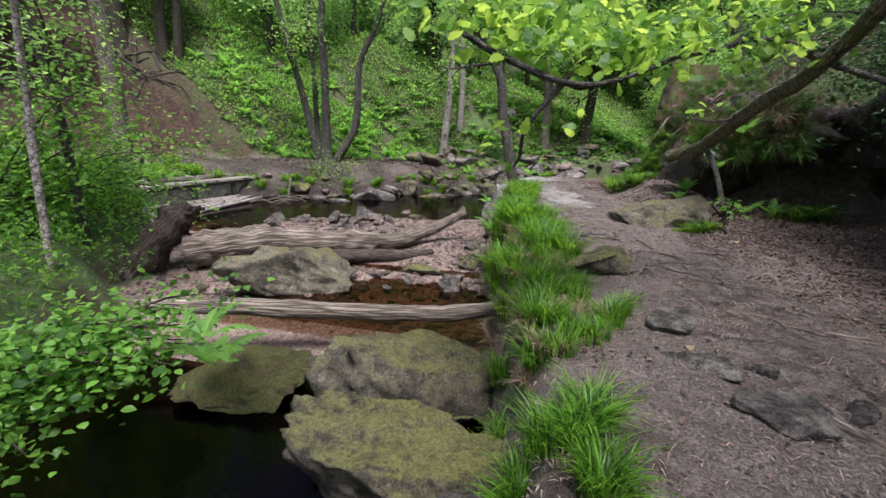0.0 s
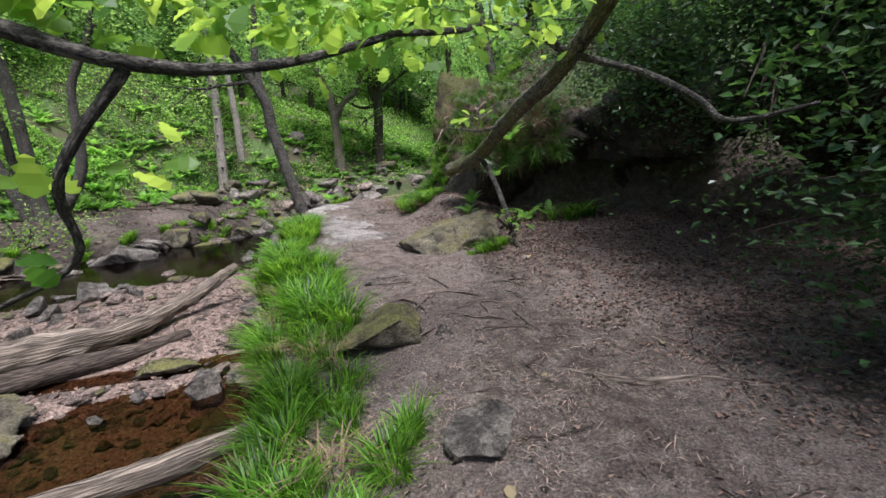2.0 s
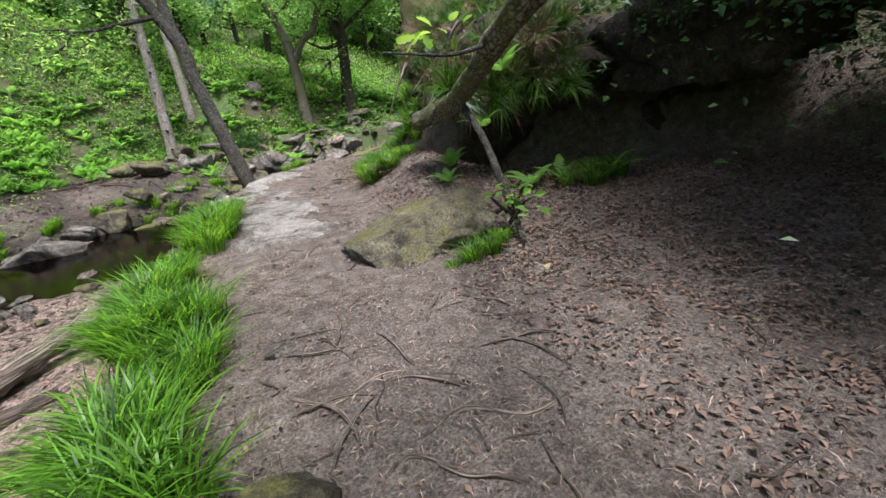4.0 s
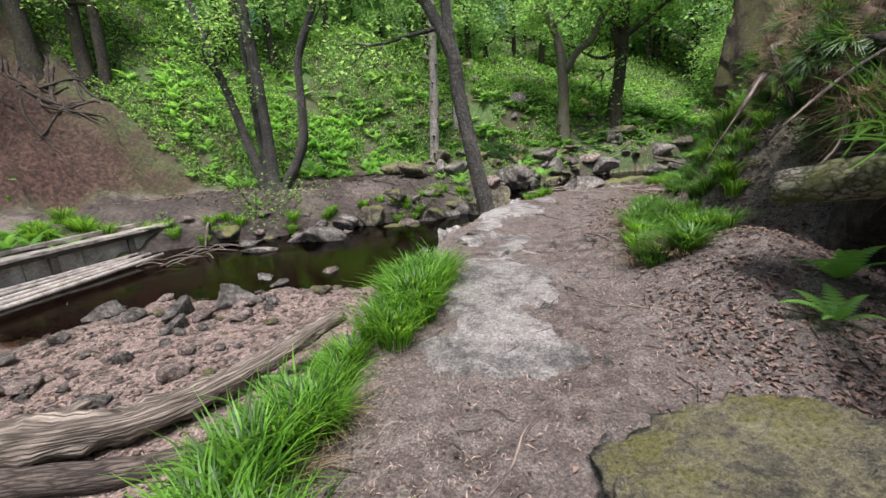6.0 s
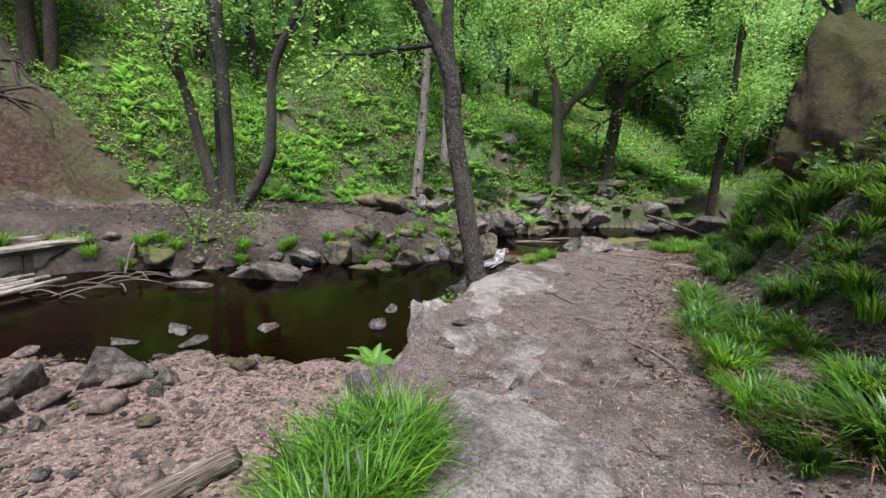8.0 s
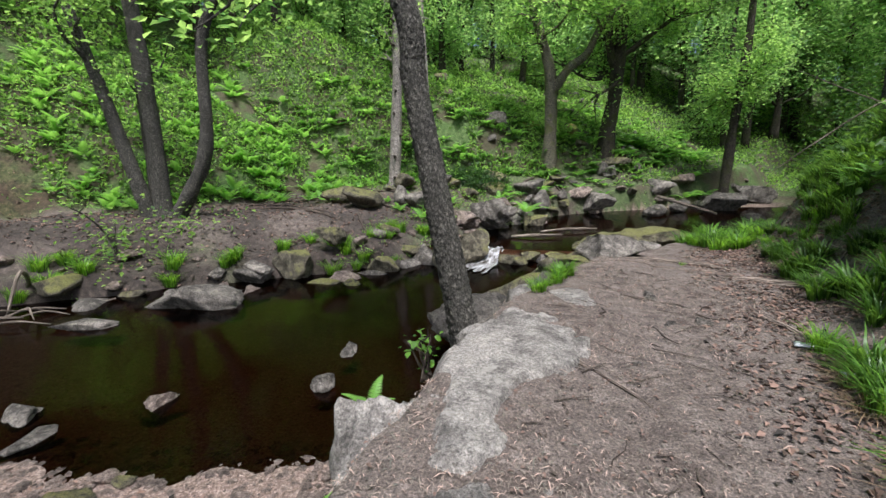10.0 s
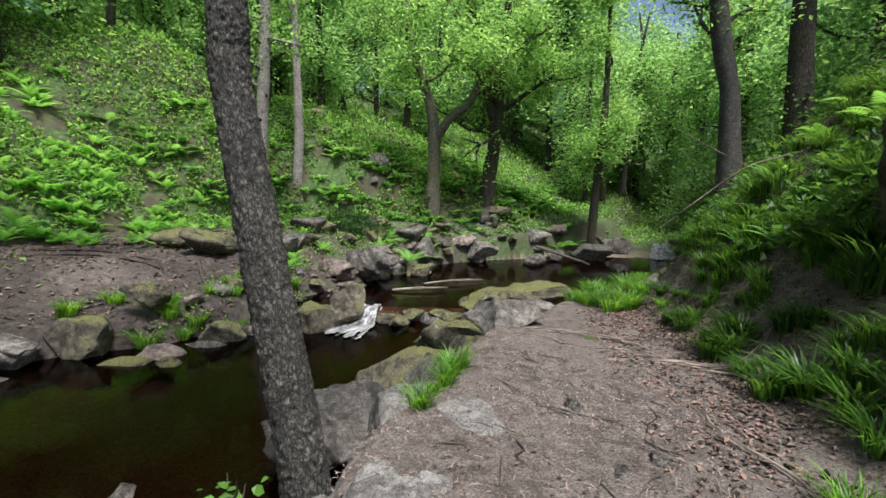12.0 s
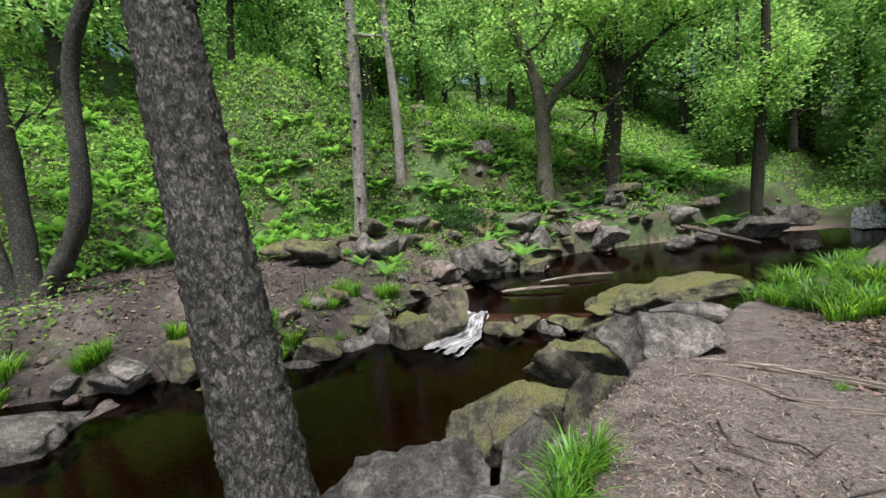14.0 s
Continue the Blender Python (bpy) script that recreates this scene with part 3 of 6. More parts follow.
rock(-0.32, 7.75, -1.05, 0.65, 0.55, 0.6, 40, MOSSY, "leaning mossy stone at the bank", 35)
rock(-0.45, 6.5, -1.05, 0.55, 0.45, 0.55, 70, ROCK, "small stone beside the puddle", 38)
rock(1.98, 3.32, -0.12, 0.52, 0.42, 0.26, 25, ROCK, "grey flat stone set in the path", 41, flat_top=.5)
rock(2.02, 2.72, -0.18, 0.62, 0.30, 0.2, -40, ROCK, "low worn stone sunk in the path", 44, flat_top=.5)
rock(2.28, 2.25, -0.2, 0.62, 0.48, 0.22, 10, ROCK, "broad worn stone sunk in the path", 46, flat_top=.5)
rock(1.68, 4.66, -0.02, 1.0, 0.62, 0.46, 12, MOSSY, "stone under brown moss at the grass", 49)
rock(2.85, 7.2, 0.16, 1.5, 1.25, 0.95, 8, LICHEN, "big lichened mossy boulder beside the path", 53, detail=5, flat_top=.8)
rock(-5.95, 16.95, -0.95, 2.0, 1.45, 0.8, 35, ROCK, "tilted grey slab in the pool", 60, tilt=10)
rock(-7.0, 15.5, -1.08, 1.2, 0.55, 0.25, 20, ROCK, "flat slab beside the tree roots", 63)
rock(-5.05, 19.2, -0.9, 1.35, 1.0, 1.0, 15, MOSSY, "mossy angular boulder at the far shore", 66)
rock(-3.1, 20.15, -0.9, 1.1, 0.85, 0.9, 60, MOSSY, "dark wet boulder with a mossy top", 69, flat_top=.6)
rock(-2.3, 21.2, -0.95, 1.0, 0.8, 0.8, 5, ROCK, "dark wet boulder in the pool", 72)
rock(-3.4, 18.75, -1.08, 0.5, 0.38, 0.28, 10, MOSSY, "small stone in the pool", 75)
rock(-4.4, 20.0, -0.15, 1.1, 0.6, 0.55, 25, MOSSY, "mossy stone on the far bank", 78)
rock(-6.0, 18.7, -0.75, 1.1, 0.7, 0.4, -10, ROCK, "flat stone on the far bank", 81)
rock(-1.7, 14.45, -1.05, 0.36, 0.3, 0.32, 12, ROCK, "pointed stone in the shallow water", 84)
rock(-1.8, 15.5, -1.08, 0.45, 0.32, 0.26, 70, ROCK, "small stone in the shallow water", 87)
rock(-3.5, 13.75, -1.12, 0.6, 0.45, 0.3, 33, RED, "sunken stone at the water's edge", 90)
rock(-4.85, 13.2, -1.12, 0.65, 0.45, 0.26, -20, ROCK, "sunken stone at the water's edge", 92)
rock(-1.55, 20.9, -0.95, 1.25, 0.95, 0.95, 20, MOSSY, "rounded mossy boulder beside the fall", 95)
rock(-0.95, 21.5, -0.75, 1.3, 1.0, 1.25, 70, MOSSY, "tall mossy boulder beside the fall", 98)
rock(-1.0, 25.4, -0.2, 2.2, 1.5, 1.5, -12, ROCK, "large pale angular boulder above the fall", 101, detail=5)
rock(-1.2, 28.9, 0.3, 1.6, 1.1, 1.1, 30, MOSSY, "brown boulder on the far slope", 104)
rock(0.75, 26.4, -0.6, 1.2, 0.8, 0.6, 10, MOSSY, "mossy stone under the fern", 107)
rock(3.4, 30.2, -0.2, 1.7, 1.0, 1.0, -30, ROCK, "slanting grey slab at the upper pool", 110, tilt=14)
rock(9.0, 31.8, -0.3, 2.0, 1.4, 1.25, 12, ROCK, "large rounded stream boulder", 113)
rock(7.2, 31.4, -0.5, 1.3, 0.9, 0.8, 40, ROCK, "grey boulder of the upper stream", 116)
rock(5.6, 29.9, -0.6, 1.7, 1.1, 0.6, 60, ROCK, "low grey boulder at the pool", 118)
rock(11.2, 34.6, -0.2, 2.3, 1.5, 1.2, -10, ROCK, "dark boulder beside the far cascade", 119)
rock(14.3, 33.4, -0.1, 1.6, 1.2, 1.1, 40, MOSSY, "mossy boulder beside the far cascade", 120)
rock(8.9, 28.6, -0.75, 1.3, 0.9, 0.55, 15, ROCK, "low stone in the upper stream", 122)
rock(4.4, 33.4, 1.55, 2.2, 1.3, 0.7, -8, MOSSY, "flat rock slab under the dark tree", 121)
rock(1.55, 18.35, -0.42, 1.6, 0.95, 0.75, -28, MOSSY, "lichened boulder at the pool's edge", 124, flat_top=.6)
rock(0.75, 17.6, -0.75, 1.65, 0.9, 1.0, -25, MOSSY, "long mossy boulder in the pool", 127, flat_top=.7)
rock(0.02, 16.3, -0.92, 1.55, 1.4, 1.15, 20, ROCK, "large dark boulder beside the trunk", 130, detail=5)
rock(2.15, 19.25, -0.42, 1.5, 1.2, 0.95, 10, MOSSY, "sloping green boulder beside the stream", 133)
rock(2.2, 17.55, -0.05, 1.15, 0.85, 0.6, 8, ROCK, "pale lumpy stone beside the path", 136)
rock(2.9, 21.3, -0.5, 3.2, 2.0, 1.0, 12, MOSSY, "broad flat mossy boulder in the stream", 139, detail=5, flat_top=.6)
rock(3.15, 19.85, -0.2, 1.3, 0.7, 0.35, 3, ROCK, "flat pale stone at the path", 142, flat_top=.6)
rock(0.2, 11.0, -0.42, 1.35, 1.4, 1.35, 8, PALE, "broken edge of the rock ledge", 145, "ledge", flat_top=.86)
rock(0.35, 12.5, -0.46, 1.3, 1.9, 1.5, -4, PALE, "grey rock ledge above the pool", 148, "ledge", flat_top=.9, detail=5)
rock(0.62, 13.9, -0.5, 1.3, 1.3, 1.5, 15, PALE, "rock ledge beside the leaning trunk", 151, "ledge", flat_top=.9)
rock(0.12, 9.7, -0.4, 0.95, 1.5, 1.2, 12, PALE, "weathered stone under the grass", 154, "ledge")
rock(0.95, 15.6, -0.35, 0.9, 0.8, 0.9, 30, ROCK, "weathered stone at the bank", 157, "ledge")
rock(0.1, 34.0, 1.9, 1.3, 0.9, 0.8, 20, SUNMOSS, "rock with moss painted sunlit yellow on the slope", 180)
rock(2.3, 34.6, 2.2, 0.9, 0.7, 0.9, 70, SUNMOSS, "rock with moss painted sunlit yellow beside the oak", 181)
rock(1.12, 16.15, -0.28, 1.0, 0.9, 0.95, 30, ROCK, "weathered stone holding the bank", 183, "ledge", flat_top=.8)
rock(1.72, 16.95, -0.28, 1.1, 0.9, 0.9, -20, MOSSY, "weathered stone holding the bank", 184, "ledge", flat_top=.8)
rock(2.35, 17.75, -0.3, 1.0, 0.9, 0.85, 50, ROCK, "weathered stone holding the bank", 185, "ledge", flat_top=.8)
rock(0.85, 15.0, -0.32, 1.0, 1.0, 1.05, 10, PALE, "worn stone holding the bank", 186, "ledge", flat_top=.85)
# the outcrop and its overhang, the hollow's shade put into the dark rock colour
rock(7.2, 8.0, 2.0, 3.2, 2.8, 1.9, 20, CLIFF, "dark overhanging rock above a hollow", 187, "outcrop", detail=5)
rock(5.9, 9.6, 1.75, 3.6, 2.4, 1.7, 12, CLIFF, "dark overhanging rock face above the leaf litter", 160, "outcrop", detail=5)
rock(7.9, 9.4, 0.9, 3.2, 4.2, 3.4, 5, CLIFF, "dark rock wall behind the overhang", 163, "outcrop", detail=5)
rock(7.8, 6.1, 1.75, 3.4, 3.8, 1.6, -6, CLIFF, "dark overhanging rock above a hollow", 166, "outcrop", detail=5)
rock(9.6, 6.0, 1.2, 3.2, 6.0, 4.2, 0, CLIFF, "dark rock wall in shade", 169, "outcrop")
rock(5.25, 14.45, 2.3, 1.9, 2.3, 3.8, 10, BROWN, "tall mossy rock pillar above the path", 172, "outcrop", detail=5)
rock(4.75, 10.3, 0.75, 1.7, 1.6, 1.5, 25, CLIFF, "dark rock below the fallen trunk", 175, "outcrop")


def scattered_rocks():
    rng = np.random.default_rng(41)
    stock = [rock_mesh("stone", (1, rng.uniform(.6, .9), rng.uniform(.4, .65)), 300 + k, (RED, ROCK, RED, MOSSY, ROCK, RED)[k % 6], 14, 3) for k in range(12)]

    def put(x, y, s, k, label, group, name="stone"):
        ob = tagged(new(name, stock[k]), label, name, group)
        ob.matrix_world = pose(x, y, level(x, y) + s * 0.17, rng.uniform(-12, 12), rng.uniform(-12, 12), rng.uniform(0, 360)) @ Matrix.Scale(s, 4)
        return ob
    named = [(-4.78, 10.81, .72, 1), (-2.89, 9.19, .42, 0), (-3.3, 8.4, .42, 4), (-4.06, 9.35, .42, 1), (-8.2, 11.2, .75, 3), (-6.6, 10.8, .7, 4),
             (-5.7, 10.7, .6, 7), (-4.0, 11.4, .9, 1), (-4.6, 8.5, .45, 2), (-6.8, 12.4, .75, 9), (-7.5, 10.2, .8, 4), (-3.2, 11.3, .35, 1)]
    for x, y, s, k in named:
        put(x, y, s, k, "weathered stone lying on the gravel bar", "stones on the gravel bar")
    for _ in range(24):    # rocks at the bar's outer end
        x, y = rng.uniform(-9.2, -3.2), rng.uniform(9.3, 12.9)
        put(x, y, rng.uniform(.25, .62), rng.integers(12), "weathered stone lying on the gravel bar", "stones on the gravel bar")
    for _ in range(70):    # stones in the puddle
        x, y = rng.uniform(-2.6, .2), rng.uniform(4.9, 7.3)
        put(x, y, rng.uniform(.08, .3), rng.integers(12), "wet stone in the shallow puddle", "stones in the puddle")
    for _ in range(26):    # stones trodden into the path
        y = rng.uniform(2, 17)
        x = float(np.interp(y, YS, EDGE)) + rng.uniform(.5, 2.2)
        ob = put(x, y, rng.uniform(.08, .24), rng.choice([1, 4, 10]), "flat stone trodden into the path", "stones in the path")
        ob.location.z -= .035
    for _ in range(150):   # gravel bar
        x, y = rng.uniform(-7.8, -0.4), rng.uniform(4.8, 12.8)
        if x < -1.6 and level(x, y) < -0.9:
            put(x, y, 0.08 + 0.34 * rng.random() ** 2, rng.integers(12), "small worn stone on the gravel", "stones on the gravel bar")
    for _ in range(84):    # along the far shore
        y = rng.uniform(16, 24.5)
        x = float(np.interp(y, YS, SHORE)) + (rng.uniform(-.9, 0.5) if rng.random() < .75 else rng.uniform(-2.8, -.9))
        put(x, y, 0.22 + 1.05 * rng.random() ** 2.0, rng.integers(12), "grey stone of the far shore", "stones of the far shore", "boulder")
    for _ in range(46):    # upper stream
        y = rng.uniform(23, 36)
        x = float(np.interp(y, YS, SHORE)) + rng.uniform(-1.5, .5) if rng.random() < 0.9 else rng.uniform(float(np.interp(y, YS, SHORE)), float(np.interp(y, YS, EDGE)))
        put(x, y, 0.35 + 0.9 * rng.random() ** 2, rng.integers(12), "grey boulder of the upper stream", "boulders of the upper stream", "boulder")
    for _ in range(32):    # boulders heaped on the bank of the upper pool
        y = rng.uniform(23.5, 33)
        x = float(np.interp(y, YS, SHORE)) - 0.5 - 6 * rng.random() ** 1.3
        put(x, y, 0.45 + 1.15 * rng.random() ** 1.8, rng.choice([3, 4, 9, 10, 1, 3]), "grey mossy boulder on the bank of the upper pool", "boulders of the upper bank", "boulder")
    for _ in range(64):    # rocky slope ahead
        x, y = rng.uniform(-5, 7), rng.uniform(30, 44)
        put(x, y, 0.4 + 1.0 * rng.random() ** 2, rng.choice([3, 4, 9, 1]), "mossy boulder on the wooded slope", "rocks on the slope", "rock")
    for _ in range(70):    # stones along the near bank under the path edge
        y = rng.uniform(3.5, 10)
        x = float(np.interp(y, YS, EDGE)) - rng.uniform(0.25, 0.8)
        put(x, y, 0.12 + 0.3 * rng.random() ** 2, rng.integers(12), "stone under the grassy bank", "stones under the bank")
    for k in range(17):    # sill of rocks between the pools
        x = -1.8 + 0.36 * k
        if abs(x + .45) > .35:
            put(x, 21.75 + rng.normal(0, .16), rng.uniform(.65, 1.0), rng.choice([3, 4, 9, 10]), "mossy rock of the sill between the pools", "rocks of the sill", "boulder")
    # gravel too fine to pick apart
    pieces = []
    bm = bmesh.new()
    bmesh.ops.create_icosphere(bm, subdivisions=1, radius=1)
    bv = np.array([q.co for q in bm.verts])
    bf = np.array([[q.index for q in g.verts] for g in bm.faces])
    bm.free()
    n = 11000
    x, y = rng.uniform(-8, 0.2, n), rng.uniform(4.6, 13.6, n)
    z, trod, trail, scar, bed = ground(x, y)
    ok = (bed > .5) & (z < -0.85) & (z > -1.3)
    x, y, z = x[ok], y[ok], z[ok]
    s = 0.014 + 0.05 * rng.random(len(x)) ** 2.2
    a = rng.uniform(0, 6.28, len(x))
    bx = bv[None] * (1 + 0.25 * rng.standard_normal((len(x), 12, 1)) * 0.5)
    bx = bx * s[:, None, None] * np.array([1.25, 0.85, 0.4])
    v = np.stack([x[:, None] + bx[..., 0] * np.cos(a)[:, None] - bx[..., 1] * np.sin(a)[:, None],
                  y[:, None] + bx[..., 0] * np.sin(a)[:, None] + bx[..., 1] * np.cos(a)[:, None], z[:, None] + bx[..., 2] + 0.004], -1)
    f = (np.arange(len(x))[:, None, None] * 12 + bf[None]).reshape(-1, 3)
    tagged(new("pebbles", mesh_of("pebbles", v.reshape(-1, 3), f, RED, False)), "reddish brown pebbles of the gravel bar", "pebbles", kind="stuff")


scattered_rocks()


# ---- trees ----
def limb_line(rng, start, way, length, bend, count=5, lift=0.15):
    pts, p, d = [np.array(start)], np.array(start), np.array(way) / np.linalg.norm(way)
    for _ in range(count):
        d = d + rng.standard_normal(3) * bend + np.array([0, 0, lift])
        d /= np.linalg.norm(d)
        p = p + d * length / count
        pts.append(p)
    return np.array(pts)


def tree(name, stems, bark, leaf, label, seed, limbs=9, reach=2.6, leaf_count=5000, leaf_size=0.12, from_height=0.45, lift=0.12, spread=0.42, sides=10, crown=True, fine=5):
    """A tree: stems are lists of (x, y, z, radius); limbs and twigs grow from their upper part, and leaves from the twigs."""
    rng = np.random.default_rng(seed)
    if name != "wood_tree":
        x0, y0, z0, r0 = stems[0][0]
        stems[0][0] = (x0, y0, min(z0, level(x0, y0) - 0.15 - 1.2 * r0), r0)
    base = Vector(stems[0][0][:3])
    top = new(name)
    top.location = base
    b = np.array(base)
    ends, limb_pieces = [], []
    for s in stems:
        pts = np.array([q[:3] for q in s], float) - b
        rad = [q[3] for q in s]
        v, f = tube(pts, rad, sides, fine, 0.12 if sides < 40 else 0.065, rng)
        part("trunk", mesh_of("trunk", v, f, bark), top)
        line, lr = curve_through(pts, rad, 6)
        ends.append(line[-1])
        for _ in range(limbs):
            k = int(len(line) * rng.uniform(from_height, 0.98))
            a = rng.uniform(0, 6.28)
            way = np.array([math.cos(a), math.sin(a), rng.uniform(0.0, 0.9)])
            L = reach * rng.uniform(0.5, 1.1) * (1.15 - 0.5 * k / len(line))
            p = limb_line(rng, line[k], way, L, 0.28, 5, lift)
            r0 = lr[k] * rng.uniform(0.3, 0.5)
            limb_pieces.append(tube(p, np.linspace(r0, 0.012, len(p)), 5, 2, 0.08, rng))
            ends += list(p[2:])
            for _ in range(3):
                j = rng.integers(1, 5)
                q = limb_line(rng, p[j], rng.standard_normal(3) + (p[j] - p[j - 1]) * 2, L * 0.45, 0.35, 3, lift)
                limb_pieces.append(tube(q, np.linspace(r0 * 0.4, 0.006, len(q)), 4, 1, 0.05, rng))
                ends += list(q[1:]) * 2
    if limb_pieces:
        v, f = joined(limb_pieces)
        tagged(part("branchwork", mesh_of("branchwork", v, f, bark), top), kind="stuff")
    if crown and leaf_count:
        ends = np.array(ends)
        at = ends[rng.integers(len(ends), size=leaf_count)] + rng.standard_normal((leaf_count, 3)) * spread * np.array([1, 1, 0.6])
        v, f = leaves(at, leaf_size, rng, 0.55)
        tagged(part("crown", mesh_of("crown", v, f, leaf, False), top), kind="stuff")
    return tagged(top, label, "tree")


tree("alder_tree", [[(0.22, 14.78, -1.25, .21), (0.10, 14.84, -0.3, .18), (-0.20, 15.0, 1.1, .165), (-0.53, 15.2, 2.6, .15), (-0.68, 15.3, 3.6, .15), (-1.55, 15.6, 5.2, .10), (-2.4, 15.9, 7.0, .06)],
                    [(-0.66, 15.3, 3.5, .12), (-0.75, 15.4, 4.6, .10), (-0.6, 15.6, 6.2, .07), (-0.5, 15.7, 8.0, .04)]],
     BARK, LEAF, "leaning alder trunk with dark scaly bark at the water", 5, 7, 2.6, 3800, 0.13, 0.62, sides=64, fine=60)
def shifted(stems, centre, to, k):
    """Stems moved from one foot to another and grown by k."""
    return [[(to[0] + (x - centre[0]) * k, to[1] + (y - centre[1]) * k, to[2] + (z - centre[2]) * k, r * k) for x, y, z, r in st] for st in stems]


tree("alder_tree", shifted([[(-8.9, 18.4, -0.6, .30), (-9.1, 18.3, 0.6, .17), (-9.7, 18.2, 3.2, .14), (-10.3, 18.1, 5.6, .11), (-11.2, 18.0, 9, .06)],
                    [(-8.8, 18.4, -0.4, .30), (-8.75, 18.5, 1.0, .20), (-8.75, 18.5, 4.0, .17), (-8.8, 18.5, 6.5, .14), (-8.2, 18.6, 10, .07)],
                    [(-8.8, 18.4, -0.4, .26), (-8.1, 18.5, 0.6, .19), (-7.4, 18.7, 2.0, .16), (-7.2, 18.8, 4.5, .13), (-6.4, 19.0, 6.3, .10), (-5.8, 19.2, 9, .05)],
                    [(-9.0, 18.5, -0.4, .2), (-9.4, 18.9, 1.5, .12), (-9.6, 19.1, 4.0, .10), (-9.8, 19.2, 8, .05)],
                    [(-8.8, 18.2, -0.1, .16), (-8.6, 17.5, -0.5, .10), (-8.3, 16.9, -1.2, .07)]], (-8.8, 18.4, -0.4), (-9.75, 19.75, -0.45), 1.12),
     BARK, LEAF, "clump of slender leaning alder stems on the far shore", 15, 5, 3.2, 5200, 0.14, 0.55, sides=12, fine=6)
birch = tree("birch_tree", [[(-5.3, 27.0, 0.2, .30), (-5.2, 27.0, 1.2, .24), (-4.9, 26.9, 5, .20), (-4.75, 26.9, 8.5, .17), (-4.6, 27, 13, .09)]],
     BIRCH, LEAF, "pale dead-looking birch trunk with stubs of branches", 25, 8, 1.6, 1200, 0.14, 0.55, sides=12)
stub_rng = np.random.default_rng(26)
for k in range(11):   # broken stubs and knots up the birch
    h = 1.0 + 0.85 * k
    a = stub_rng.uniform(-2.6, -.4)
    out = np.array([math.cos(a), math.sin(a), .25])
    foot = np.array([0.1 + 0.062 * h, -.02, h])
    v, f = tube([foot + out * .1, foot + out * .24, foot + out * stub_rng.uniform(.3, .5)], [.075, .06, .03], 7, 3, .2, stub_rng)
    part("branch_stub", mesh_of("branch_stub", v, f, ROOT), birch, "dark broken branch stub")
tree("birch_tree", [[(-4.9, 30.6, 2.0, .24), (-4.8, 30.6, 5, .19), (-4.9, 30.5, 9, .15), (-5, 30.6, 13, .08)]],
     BIRCH, LEAF, "slender grey birch behind the path", 27, 7, 1.8, 1600, 0.15, 0.5)
tree("oak_tree", [[(1.1, 32.2, 1.9, .42), (1.15, 32.2, 3.0, .32), (1.1, 32.2, 5.6, .28), (0.6, 32.3, 7.5, .22), (0.0, 32.4, 9.4, .17), (-.4, 32.5, 12, .08)],
                  [(1.15, 32.2, 4.8, .24), (1.9, 32.0, 5.9, .20), (2.7, 32.0, 6.5, .18), (3.4, 31.9, 7.8, .15), (4.6, 31.7, 8.8, .11), (6.4, 31.5, 10, .06)]],
     BARKM, LEAF, "mossy-footed oak with a crooked limb on the rooty bank", 35, 10, 3.4, 9000, 0.18, 0.5, sides=12)
tree("oak_tree", [[(4.0, 34.0, 1.6, .52), (4.1, 34.0, 3.2, .38), (4.4, 34.0, 6.0, .34), (4.5, 34.1, 8.8, .30), (4.9, 34.2, 13, .15)],
                  [(4.35, 34.0, 5.8, .22), (3.9, 33.8, 7.2, .19), (3.7, 33.8, 9.5, .14), (2.6, 33.6, 12, .08)],
                  [(4.4, 34.0, 6.6, .15), (5.6, 33.8, 7.4, .12), (7.2, 33.6, 8.5, .07)]],
     BARKFAR, LEAF, "dark oak trunk with spreading boughs", 45, 10, 3.6, 10000, 0.18, 0.45, sides=12)
tree("young_tree", [[(9.4, 33.0, 0.3, .24), (9.5, 33.0, 3, .18), (9.7, 33.0, 7, .16), (9.6, 33, 12, .08)]],
     BARKFAR, LEAF, "slender dark tree at the stream's bend", 55, 9, 2.6, 6500, 0.17, 0.35)
tree("oak_tree", [[(10.4, 24.6, 2.6, .38), (10.2, 24.7, 5.0, .29), (9.8, 24.9, 7.4, .26), (9.3, 25, 11, .2)]],
     BARK, LEAF, "thick trunk on top of the bank", 65, 8, 3.4, 2600, 0.17, 0.6)
tree("oak_tree", [[(13.2, 25.5, 3.6, .42), (12.9, 25.5, 8, .33), (12.6, 25.5, 12, .25)]],
     BARKFAR, LEAF, "dark trunk on top of the bank", 66, 8, 3.2, 2200, 0.17, 0.55)
tree("pine_tree", [[(-21.0, 19.3, 6.2, .55), (-21.1, 19.3, 7.5, .40), (-21.3, 19.3, 13, .34), (-21.5, 19.3, 20, .2)]],
     BARKFAR, LEAF, "thick straight trunk above the eroded bank", 75, 6, 3, 3000, 0.2, 0.6)
tree("oak_tree", [[(-19.6, 20.5, 5.6, .34), (-19.5, 20.5, 8, .26), (-19.2, 20.5, 13, .16)], [(-19.2, 20.7, 3.2, .3), (-18.8, 20.9, 8, .22), (-19.0, 21, 13, .14)]],
     BARKFAR, LEAF, "pair of dark trunks above the eroded bank", 76, 7, 3, 4500, 0.2, 0.5)
